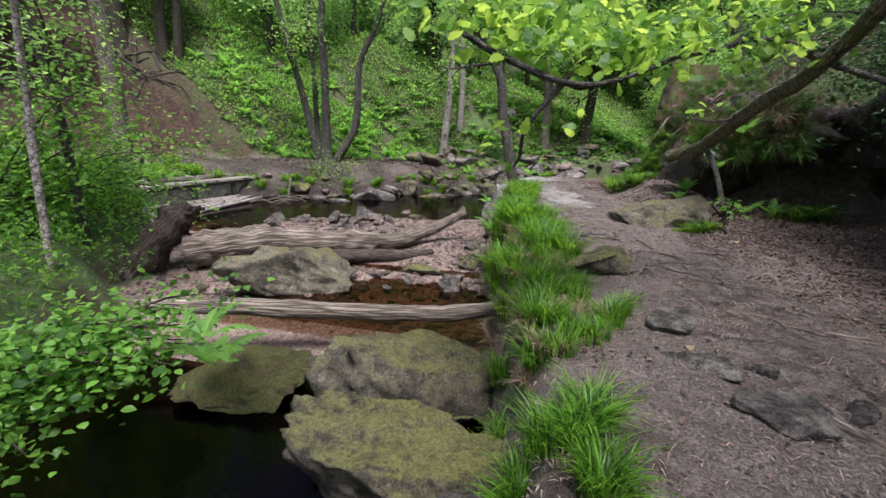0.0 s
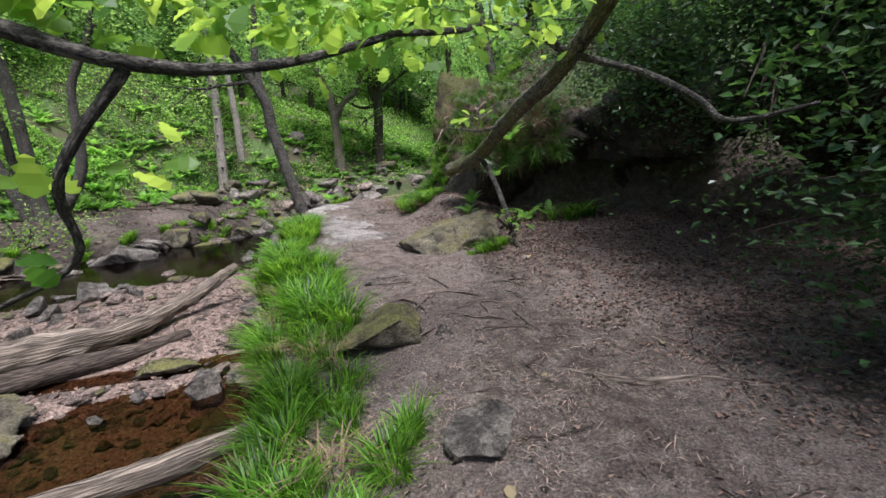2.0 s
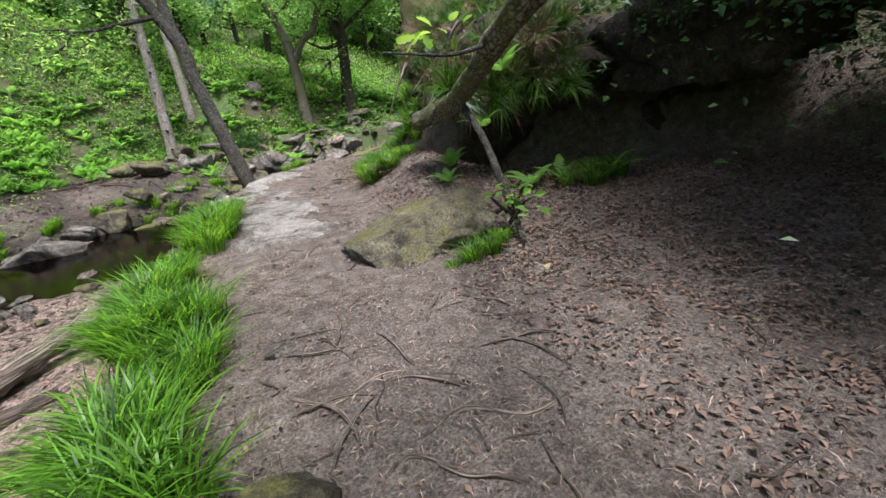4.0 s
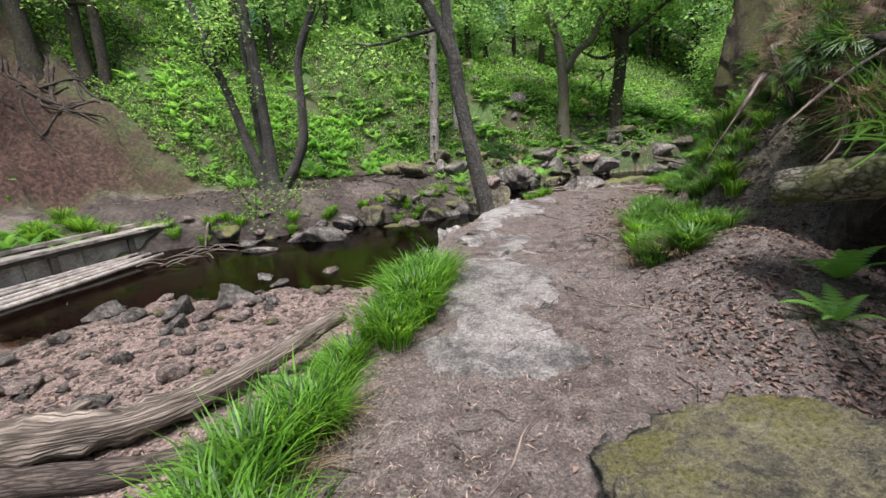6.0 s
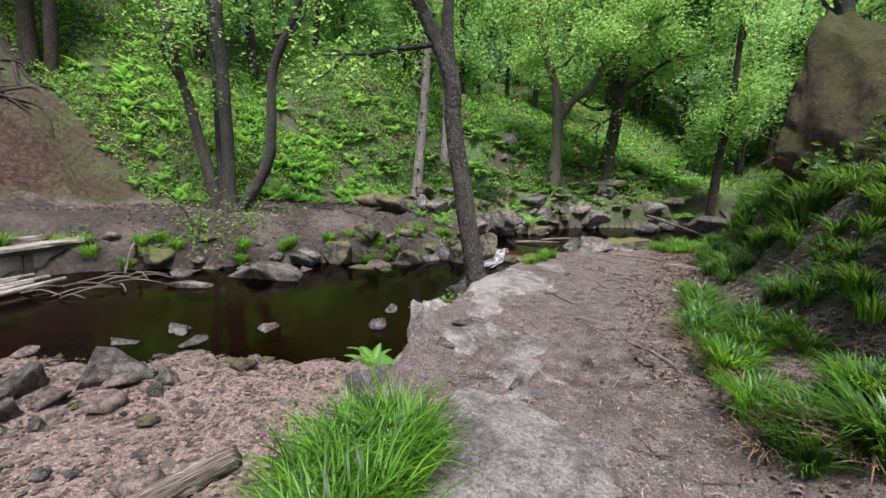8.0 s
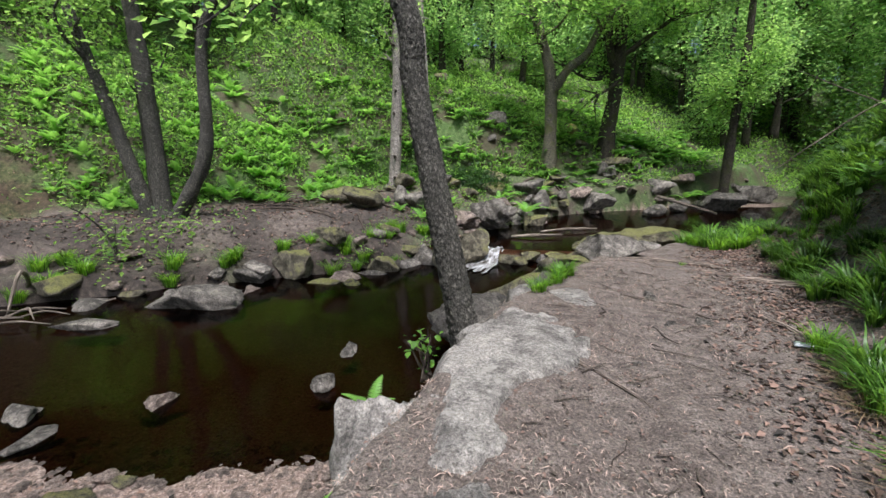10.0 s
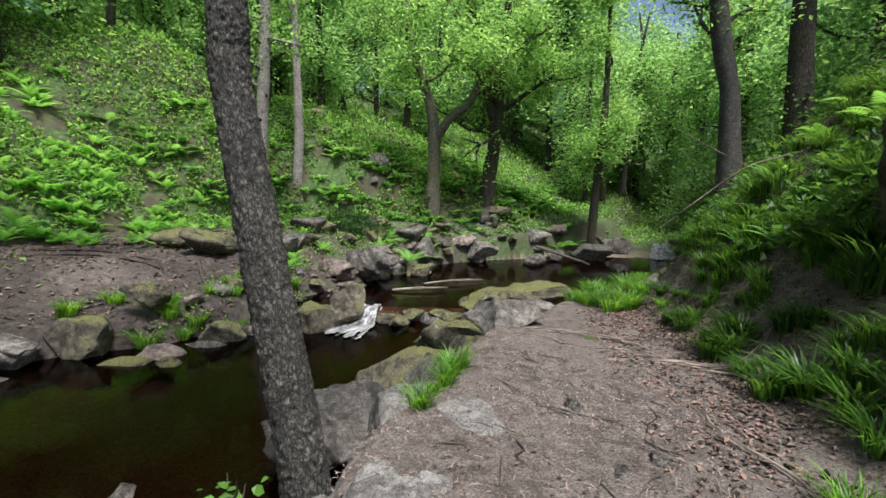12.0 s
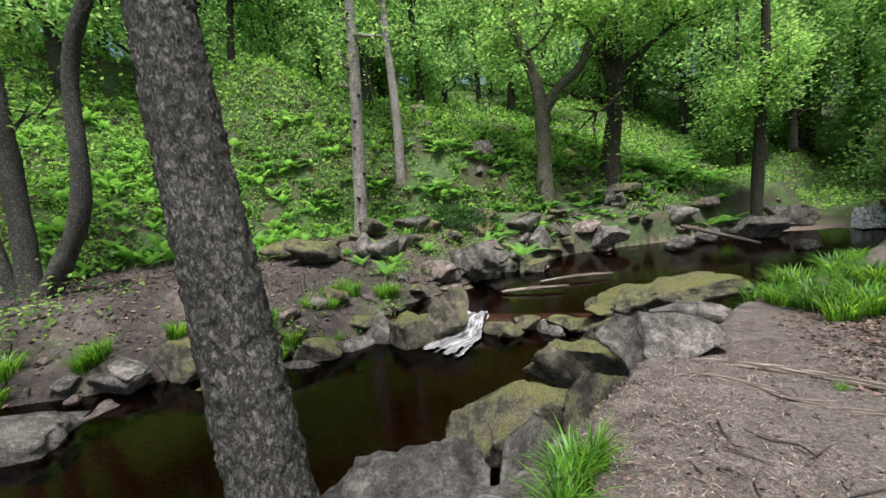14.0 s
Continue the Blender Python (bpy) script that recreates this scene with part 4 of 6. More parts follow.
for x, y, seed in ((-23.5, 15.2, 304), (-23.0, 22.4, 305), (-25.5, 18.6, 306), (-19.5, 12.2, 307)):
    z = level(x, y)
    tree("oak_tree", [[(x, y, z - .4, .34), (x, y, z + 2, .26), (x + .3, y - .2, z + 6, .2), (x + .9, y - .3, z + 11, .09)]], BARKFAR, LEAFFAR,
         "spreading oak on the crest of the eroded bank", seed, 13, 4.6, 7000, 0.22, 0.3, spread=.7)
tree("young_tree", [[(-5.2, 3.9, -.6, .05), (-5.25, 4.0, 1.0, .045), (-5.1, 4.0, 2.6, .035), (-4.9, 4.0, 4, .02)]],
     BIRCH, LEAF, "thin pale sapling over the dark pool", 85, 6, 1.2, 900, 0.09, 0.4)
tree("young_tree", [[(-6.3, 5.2, -.5, .07), (-6.4, 5.2, 1.5, .06), (-6.9, 5.3, 3.2, .05), (-7, 5.3, 5, .03)]],
     BARK, LEAF, "thin dark sapling on the far bank", 86, 7, 1.5, 1500, 0.09, 0.3)
tree("oak_tree", [[(-10.0, 9.2, -.3, .28), (-10.0, 9.2, 2, .22), (-10.2, 9.2, 6, .18), (-10.3, 9.2, 10, .12)]],
     BARKM, LEAF, "brown trunk on the far bank behind the flume", 87, 6, 2.4, 1600, 0.12, 0.75)

# oaks added beside and behind the start so that their crowns darken it
for x, y, seed in ((4.8, -2.2, 301), (8.4, 3.6, 303)):
    z = level(x, y)
    tree("oak_tree", [[(x, y, z - .3, .26), (x, y, z + 2, .2), (x - .3, y + .2, z + 5, .17), (x - .6, y + .5, z + 10, .08)]], BARK, LEAF,
         "leafy oak added to shade the start of the path", seed, 12, 3.8, 5000, 0.15, 0.42, spread=.6)


def far_wood():
    rng = np.random.default_rng(77)
    stock = []
    for k in range(5):
        h = rng.uniform(11, 15)
        stems = [[(0, 0, -0.8, .30), (0.1, 0, 1.5, .22), (rng.uniform(-.6, .6), rng.uniform(-.5, .5), h * 0.5, .18), (rng.uniform(-1, 1), rng.uniform(-1, 1), h, .06)]]
        if k % 2:
            stems.append([(0.1, 0, h * 0.28, .15), (0.9, 0.4, h * 0.45, .12), (1.5, 0.7, h * 0.75, .05)])
        stock.append(tree("wood_tree", stems, BARKFAR, LEAFFAR, "slender woodland tree in spring leaf on the slope", 200 + k, 12, 3.6, 7000, 0.25, 0.3, spread=0.7, sides=7, fine=3))
    spots = []
    for _ in range(12000):
        if len(spots) >= 230:
            break
        x, y = rng.uniform(-50, 60), rng.uniform(16, 100)
        shore, edge, foot, side = (float(np.interp(y, YS, c)) for c in (SHORE, EDGE, FOOT, SIDE))
        left_wood = x < foot - 6.5 and y > 21 or x < foot - 10
        right_wood = x > side + 6 and y > 20 or y > 48
        if not (left_wood or right_wood) or (abs(x + 21) < 4 and abs(y - 19) < 6) or (x < -9 and y < 24 and x > -24):
            continue
        near = 2.4 if math.hypot(x - 1, y - 12) < 35 else 3.6
        if all(math.hypot(x - a, y - b) > near for a, b in spots):
            spots.append((x, y))
    spots += [(12.6, 42.5), (14.6, 44.5), (22.6, 42.0), (24.2, 39.6), (23.2, 46.0), (19.3, 50.0), (17.6, 47.5), (21.0, 38.8), (27, 38), (13.0, 50.0), (9.0, 52.5), (17.0, 55.0), (6.0, 54.0)]
    for n, (x, y) in enumerate(spots):
        s = rng.uniform(0.8, 1.25) if n < len(spots) - 4 else rng.uniform(1.35, 1.6)
        m = pose(x, y, level(x, y) - 0.1, 0, rng.uniform(-4, 4), rng.uniform(0, 360)) @ Matrix.Scale(s, 4)
        if n < 5:
            stock[n].matrix_basis = m
        else:
            copy_thing(stock[n % 5], m @ Matrix.Scale(1 / stock[n % 5].scale[0], 4))
        if n < 5:
            tagged(stock[n], group="trees of the wood")
            for o in stock:
                tagged(o, group="trees of the wood")


far_wood()


# ---- fallen logs, stump and sticks ----
def wood(name, points, radii, material, label, category, seed, sides=14, steps=8, rough=0.16, group=""):
    base = np.array(points[0], float)
    v, f = tube(np.array(points) - base, radii, sides, steps, rough, np.random.default_rng(seed))
    ob = new(name, mesh_of(name, v, f, material))
    ob.location = base
    return tagged(ob, label, category, group)


log = wood("fallen_log", [(-5.3, 6.1, -.8), (-4.4, 6.85, -.74), (-3.0, 7.6, -.76), (-2.15, 8.2, -.82), (-1.65, 9.1, -.78), (-1.2, 9.65, -.58), (-.8, 9.95, -.36)],
           [.31, .30, .23, .17, .135, .115, .08], DEAD, "long weathered log lying across the gravel", "log", 2, 22, 12, 0.2)
for k, (dx, dy, dz) in enumerate([(0.9, .75, .2), (1.7, 1.2, .16), (2.6, 1.75, .08)]):
    p = np.array([dx, dy, dz])
    v, f = tube([p, p + (0.10, 0.12, 0.12), p + (0.16, 0.22, 0.14)], [.07, .055, .03], 7, 3, 0.2, np.random.default_rng(k))
    part("branch_stub", mesh_of("branch_stub", v, f, DEAD), log)
wood("fallen_log", [(-3.9, 3.8, -.82), (-2.3, 4.2, -.82), (-.75, 4.52, -.84), (.1, 4.72, -.8), (.72, 4.85, -.68)], [.10, .11, .10, .10, .08], DEAD,
     "thin bare log bridging the boulders", "log", 3, 12, 8)
wood("fallen_log", [(-4.2, 6.6, -1.0), (-3.0, 7.3, -1.0), (-1.9, 7.75, -1.0), (-1.2, 8.3, -1.02)], [.16, .15, .13, .08], ROOT, "dark wet log under the larger log", "log", 4, 10, 6)
stump = wood("root_stump", [(-5.9, 5.5, -1.15), (-5.65, 5.75, -.75), (-5.4, 6.1, -.25), (-5.25, 6.3, .02)], [.34, .28, .25, .16], ROOT, "dark upturned stump of the log", "stump", 6, 14, 6, 0.3)
rng = np.random.default_rng(66)
for k in range(7):
    a = k * 0.9
    p0 = np.array([0.55, 0.75, 0.95])
    p1 = p0 + np.array([math.cos(a) * .35, math.sin(a) * .3, rng.uniform(-.15, .25)])
    v, f = tube([p0, (p0 + p1) / 2 + rng.standard_normal(3) * .05, p1], [.11, .08, .03], 7, 4, 0.2, rng)
    part("root", mesh_of("root", v, f, ROOT), stump)

# fallen trunk leaning over the path, with its leafy branches
trunk = wood("leaning_trunk", [(3.35, 9.2, 1.12), (3.65, 8.6, 1.28), (3.62, 7.6, 1.52), (3.45, 6.2, 1.78), (3.25, 4.6, 2.0), (3.1, 3.2, 2.55), (3.0, 1.6, 3.3)],
             [.13, .12, .105, .09, .07, .06, .05], BARKM, "mossy fallen trunk leaning over the path", "tree", 7, 14, 8, 0.16)
T0 = np.array([3.35, 9.2, 1.12])


def bough(points, radii, seed, name="bough", sides=7):
    v, f = tube(np.array(points) - T0, radii, sides, 6, 0.12, np.random.default_rng(seed))
    return part(name, mesh_of(name, v, f, BARK), trunk)


bough([(3.64, 8.3, 1.38), (3.75, 7.9, .95), (3.7, 7.3, .5), (3.62, 6.72, .06)], [.05, .042, .038, .03], 1, "dead_twig", 9)
bough([(3.25, 4.6, 2.0), (2.95, 4.55, 2.14), (2.6, 4.4, 2.16), (2.15, 3.9, 1.98), (1.7, 3.4, 1.82)], [.034, .03, .026, .02, .014], 2)
bough([(1.75, 3.45, 1.84), (1.3, 3.0, 1.62), (0.97, 2.72, 1.56), (.6, 2.65, 1.69), (.35, 2.6, 1.82)], [.014, .016, .02, .021, .018], 3)
bough([(0.95, 2.72, 1.55), (.75, 2.72, 1.3), (.7, 2.8, 1.08), (.45, 2.75, .95)], [.016, .013, .011, .006], 4)
bough([(3.22, 4.5, 1.98), (3.35, 3.9, 1.72), (3.38, 3.5, 1.5), (3.33, 3.25, 1.36), (3.55, 3.0, 1.4)], [.028, .024, .02, .016, .008], 5)
bough([(3.5, 6.8, 1.7), (3.1, 6.5, 1.62), (2.6, 6.3, 1.66)], [.02, .014, .006], 6)


def oak_leaves():
    rng = np.random.default_rng(91)
    lines = [((3.0, 4.5, 2.15), (1.7, 3.4, 1.85), 60), ((1.7, 3.4, 1.82), (.4, 2.6, 1.82), 150), ((0.95, 2.7, 1.5), (.5, 2.8, .98), 14), ((.8, 2.75, 1.85), (.1, 2.9, 2.1), 110), ((1.8, 3.6, 2.0), (.6, 3.1, 2.05), 170), ((2.9, 4.2, 2.3), (1.5, 4.0, 2.3), 150),
             ((2.6, 6.3, 1.7), (3.2, 6.6, 1.8), 14), ((3.0, 3.6, 2.4), (2.2, 3.2, 2.4), 50), ((1.5, 3.6, 2.05), (.4, 3.4, 2.3), 110), ((2.6, 5.2, 2.4), (1.2, 5.4, 2.6), 90)]
    outline = np.array([(0, 0), (.16, .10), (.13, .22), (.30, .34), (.22, .46), (.36, .62), (.24, .74), (.26, .88), (0, 1)])
    outline = np.vstack([outline, outline[-2:0:-1] * (-1, 1)])
    verts, faces = [], []
    for a, b, n in lines:
        a, b = np.array(a), np.array(b)
        for _ in range(n):
            p = a + (b - a) * rng.random() + rng.standard_normal(3) * (.13, .13, .09)
            yaw, pitch, roll = rng.uniform(0, 360), rng.normal(-25, 25), rng.normal(0, 30)
            m = pose(*p, pitch, roll, yaw) @ Matrix.Scale(rng.uniform(0.07, 0.13), 4)
            i = len(verts)
            verts += [tuple(m @ Vector((x, y, 0.12 * x * x * 6 - 0.15 * y * y))) for x, y in outline]
            faces.append(list(range(i, i + len(outline))))
    me = mesh_of("leaf_spray", np.array(verts) - T0, np.array(faces), OAKLEAF, False)
    ob = part("leaf_spray", me, trunk, "young lobed oak leaves hanging over the path")
    tagged(ob, kind="stuff")


oak_leaves()


def twigs():
    rng = np.random.default_rng(12)
    for k in range(140):
        y = rng.uniform(1.2, 17)
        edge, side = float(np.interp(y, YS, EDGE)) + 0.4, float(np.interp(y, YS, SIDE))
        x = rng.uniform(edge, min(side + 0.6, edge + 3.4))
        L, a = rng.uniform(0.1, 0.42) * (1 if rng.random() < .8 else 1.6), rng.uniform(0, 6.28)
        r = rng.uniform(0.002, 0.006)
        pts = []
        for t in np.linspace(-.5, .5, 4):
            px, py = x + math.cos(a) * L * t + rng.normal(0, .02), y + math.sin(a) * L * t + rng.normal(0, .02)
            pts.append((px, py, level(px, py) + r + 0.008))
        wood("twig", pts, [r, r * 1.1, r, r * .5], DEAD if k % 3 else ROOT, "thin dry twig lying on the trodden path", "twig", 500 + k, 5, 2, 0.05, "twigs on the path")
    roots = [((2.2, 5.0), (2.5, 5.1), (2.75, 4.95), (3.0, 5.0), .014), ((2.05, 4.85), (2.2, 4.95), (2.4, 4.8), (2.6, 4.85), .014), ((2.7, 3.8), (3.0, 3.5), (3.4, 3.4), (3.8, 3.2), .026),
             ((1.6, 5.6), (1.9, 5.4), (2.2, 5.5), (2.6, 5.3), .012), ((2.9, 15.9), (3.5, 15.7), (4.0, 15.5), (4.5, 15.6), .035), ((2.6, 16.4), (3.2, 16.1), (3.7, 15.5), (4.0, 15.0), .025),
             ((2.2, 17.3), (2.8, 17.0), (3.3, 16.5), (3.6, 15.9), .035), ((1.8, 16.6), (2.3, 16.8), (2.7, 16.4), (3.1, 16.5), .022), ((1.15, 13.3), (1.4, 13.0), (1.65, 12.7), (1.8, 12.4), .012),
             ((1.9, 11.8), (2.2, 11.5), (2.4, 11.1), (2.35, 10.7), .014), ((1.35, 9.5), (1.42, 9.2), (1.48, 8.9), (1.6, 8.6), .014), ((2.0, 9.4), (2.3, 9.2), (2.6, 9.1), (2.8, 8.9), .011),
             ((2.35, 2.55), (2.5, 2.2), (2.8, 1.9), (2.9, 1.5), .03), ((1.5, 6.9), (1.7, 7.3), (1.75, 7.6), (1.9, 7.9), .012), ((3.0, 13.4), (3.1, 13.9), (3.0, 14.4), (3.2, 14.8), .02)]
    for k, (*pts, r) in enumerate(roots):
        wood("root", [(x, y, level(x, y) + r * (.15 if 0 < i < 3 else -.7)) for i, (x, y) in enumerate(pts)], [r * .8, r * 1.2, r, r * .6], PATHROOT,
             "bare tree root worn smooth across the path", "root", 700 + k, 7, 5, 0.15, "roots in the path")
    for k in range(20):   # a net of thin roots worn bare
        x, y = rng.normal(2.35, .5), rng.normal(5.3, .55)
        a, r = rng.uniform(0, 6.28), rng.uniform(.006, .013)
        pts = []
        for t in range(5):
            pts.append((x, y, level(x, y) + .018 - .02 * (t in (0, 4))))
            a += rng.normal(0, .28)
            x, y = x + .12 * math.cos(a), y + .12 * math.sin(a)
        wood("root", pts, [r * .7, r, r * .9, r * .7, r * .3], PATHROOT, "bare tree root worn smooth across the path", "root", 900 + k, 6, 4, 0.15, "roots in the path")
    for k in range(150):   # pale broken sticks
        y = rng.uniform(3.5, 16)
        x = float(np.interp(y, YS, EDGE)) + rng.uniform(.5, 2.6)
        L, a, r = rng.uniform(.06, .28), rng.uniform(0, 6.28), rng.uniform(.003, .006)
        pts = [(x + math.cos(a) * L * t, y + math.sin(a) * L * t + rng.normal(0, .012)) for t in (-.5, 0, .5)]
        wood("twig", [(px, py, level(px, py) + r + .012) for px, py in pts], [r, r, r * .6], PATHROOT, "pale broken stick on the trodden path", "twig", 1000 + k, 5, 2, 0.05, "twigs on the path")
    for k in range(26):   # roots over the far bank and below the oak
        if k < 12:
            x, y = rng.uniform(0, 3.5), rng.uniform(29.5, 32)
            a = rng.uniform(-2.4, -0.6)
        else:
            x, y = rng.uniform(-9, -4.5), rng.uniform(21, 27)
            a = rng.uniform(-1, 1)
        pts = [(x + math.cos(a) * t, y + math.sin(a) * t + rng.normal(0, .08)) for t in (0, .5, 1.0, 1.5)]
        wood("root", [(px, py, level(px, py) + .03) for px, py in pts], [.06, .05, .04, .02], ROOT, "exposed root on the eroded far bank", "root", 800 + k, 6, 4, 0.15, "roots of the far bank")
    for k in range(26):   # roots and sticks on the red slope
        x, y = rng.normal(-20.3, .9), rng.normal(18.9, 1.1)
        a, L = rng.normal(-.1, .5), rng.uniform(.8, 2.8)
        pts = [(x + math.cos(a) * L * t, y + math.sin(a) * L * t + rng.normal(0, .22)) for t in (0, .33, .66, 1)]
        wood("root", [(px, py, level(px, py) + .06) for px, py in pts], [.075, .06, .045, .02], ROOT, "thick root hanging from the eroded slope", "root", 830 + k, 6, 4, 0.15, "roots of the eroded slope")


twigs()
wood("driftwood", [(0.0, 23.5, -.72), (.7, 23.6, -.66), (1.6, 23.8, -.66)], [.05, .06, .03], DEAD, "bleached stick lying in the upper pool", "stick", 31, 7, 4)
wood("driftwood", [(.9, 24.6, -.72), (1.8, 24.8, -.64), (2.8, 25.2, -.66)], [.04, .05, .03], DEAD, "bleached stick lying in the upper pool", "stick", 32, 7, 4)
wood("driftwood", [(5.6, 29.3, .1), (6.6, 28.8, -.2), (7.6, 28.4, -.5)], [.07, .07, .04], DEAD, "thin log across the upper stream", "log", 33, 7, 4)
wood("driftwood", [(-10.2, 16.4, -1.1), (-9.7, 16.3, -.6), (-9.4, 16.0, -.35), (-9.3, 15.6, -1.1)], [.05, .045, .04, .025], DEAD, "bent bleached branch standing in the water", "branch", 34, 7, 5)
wood("dead_branch", [(6.6, 18.2, 2.7), (6.0, 18.35, 2.45), (5.4, 18.6, 1.9), (4.9, 18.8, 1.4)], [.017, .016, .012, .005], DEAD, "bare fallen branch leaning on the bank", "branch", 35, 7, 5)
wood("dead_branch", [(6.2, 18.45, 2.5), (5.7, 18.55, 2.75), (5.1, 18.7, 3.1)], [.011, .009, .004], DEAD, "bare grey branch on the bank", "branch", 36, 6, 4)


# ---- overhanging earth bank with bare roots ----
bank = new("earth_bank")
bank.location = (4.75, 10.75, 1.95)
tagged(bank, "overhanging bank of brown earth bound by roots", "bank")
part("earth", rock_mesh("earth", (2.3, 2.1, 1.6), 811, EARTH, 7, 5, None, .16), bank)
rng = np.random.default_rng(812)
for k in range(16):
    a = rng.uniform(-2.9, -.9)
    p = np.array([1.05 * math.cos(a), .95 * math.sin(a), rng.uniform(-.3, .5)])
    out = np.array([math.cos(a), math.sin(a), 0]) * .12
    v, f = tube([p * .8, p + out, p + out * 1.3 + (rng.normal(0, .15), rng.normal(0, .1), -.3), p + out + (rng.normal(0, .3), rng.normal(0, .1), -.3 - .5 * rng.random())],
                [.035, .028, .018, .006], 6, 5, .15, rng)
    part("root", mesh_of("root", v, f, PATHROOT), bank)
v, f = tube([(-1.35, -1.2, -.45), (-.9, -1.15, -.05), (-.35, -1.1, .25), (.1, -.95, .5)], [.010, .014, .013, .006], 7, 5, .12, rng)
part("root", mesh_of("root", v, f, PATHROOT), bank, "dead stem across the bank")


# ---- concrete flume on the far shore ----
def box(x0, x1, y0, y1, z0, z1, wob=0.0, seed=0, cuts=1):
    ys = np.linspace(y0, y1, cuts + 1)
    r = np.random.default_rng(seed)
    v = np.concatenate([[(x0, y, z0), (x1, y, z0), (x1, y, z1), (x0, y, z1)] for y in ys]) + 0.0
    v += r.uniform(-wob, wob, v.shape)
    k = np.arange(4)
    i = np.arange(cuts)[:, None] * 4
    q = np.stack([i + k, i + (k + 1) % 4, i + 4 + (k + 1) % 4, i + 4 + k], -1).reshape(-1, 4)
    return v, np.vstack([q[:, ::-1], [[0, 1, 2, 3]], [[cuts * 4 + 3, cuts * 4 + 2, cuts * 4 + 1, cuts * 4]]])


flume = new("flume")
flume.matrix_world = pose(-11.0, 8.0, 0, 0, 0, 2)
tagged(flume, "old concrete channel wall with weathered wooden boards", "channel")
for k in range(8):   # cast panels of the wall
    y = -3 + 1.39 * k
    part("wall_panel", mesh_of("wall_panel", *box(-.3, .012 * (k % 2), y + .006, y + 1.378, -1.35, -.504, .008, 10 + k, 3), CONCRETE, False), flume)
part("beam", mesh_of("beam", *box(-.34, .12, -3, 8.2, -.50, -.376, .012, 2, 24), DARKWOOD, False), flume, "dark damp wooden beam")
part("top_board", mesh_of("top_board", *box(-.42, .17, -3, 8.25, -.372, -.30, .012, 3, 24), PLANK, False), flume)
part("rail", mesh_of("rail", *box(-.62, -.46, -3, 7.6, -.26, -.16, .015, 4, 24), PLANK, False), flume)
for k, y in enumerate((-1.6, 0.2, 2.3, 4.5, 6.6)):
    part("post", mesh_of("post", *box(.016, .13, y, y + .17, -1.3, -.504, .008, k, 1), DARKWOOD, False), flume)
    part("bracket", mesh_of("bracket", *box(-.60, -.43, y, y + .1, -.9, -.264, .006, k, 1), DARKWOOD, False), flume)
for k in range(5):
    x = 0.35 + 0.30 * k
    pts = [(x + 0.12 * math.sin(k * 2), -2.5, -.92 - .04 * k), (x, 2, -.93 - .035 * k), (x - .05 * k, 6.6 - .5 * (k % 2), -.98)]
    wood("pole", [tuple(flume.matrix_world @ Vector(p)) for p in pts], [.065, .07, .055], PLANK, "grey weathered pole lying in front of the flume", "pole", 60 + k, 8, 6, 0.08, "poles at the flume")
rng = np.random.default_rng(64)
for k in range(16):
    x, y = rng.uniform(-9.9, -8.4), rng.uniform(13.6, 16.0)
    a, L = rng.uniform(-.6, 1.2), rng.uniform(.5, 1.3)
    wood("stick", [(x, y, -1.06), (x + math.cos(a) * L * .5, y + math.sin(a) * L * .5, -.96), (x + math.cos(a) * L, y + math.sin(a) * L, -1.05)], [.02, .022, .01], DEAD,
         "dry stick of the flood debris", "stick", 640 + k, 5, 3, 0.1, "flood debris at the flume")


# ---- small falls ----
def fall(name, cx, cy, z0, z1, w, L, turn, label, seed):
    """A sheet of broken water that drops over a sill and spreads below it."""
    gu, gs = np.meshgrid(np.linspace(-.5, .5, 26), np.linspace(0, 1, 44))
    x = gu * w * (1 + 1.1 * gs) + .10 * fbm(gs * 3 + seed, gu, .5)
    z = z0 + (z1 - z0) * ease(gs * 2.4) + .07 * fbm(gu * 4 + seed, gs * 3, .3, 3) * (1.15 - gs) + .012
    v = np.stack([x, -L * gs, z], -1).reshape(-1, 3)
    k = (np.arange(43)[:, None] * 26 + np.arange(25)).ravel()
    q = np.stack([k, k + 1, k + 27, k + 26], -1)
    edge = (1 - (2 * np.abs(gu)) ** 2) * (1 - gs ** 3) + 0.9 * fbm(gu * 4, gs * .7 + seed, .25, 3)
    q = q[(edge.ravel()[q] > .02).all(1)]
    ob = new(name, mesh_of(name, v, q[:, ::-1], FOAM))
    ob.matrix_world = pose(cx, cy, 0, 0, 0, turn)
    return tagged(ob, label, "waterfall", kind="stuff")


fall("white_water", -0.35, 21.8, -.72, -1.07, .62, 1.5, -25, "small white cascade between two boulders", 1)
fall("white_water", 13.6, 33.6, .0, -.72, 1.0, 1.6, -20, "white water falling between far boulders", 2)


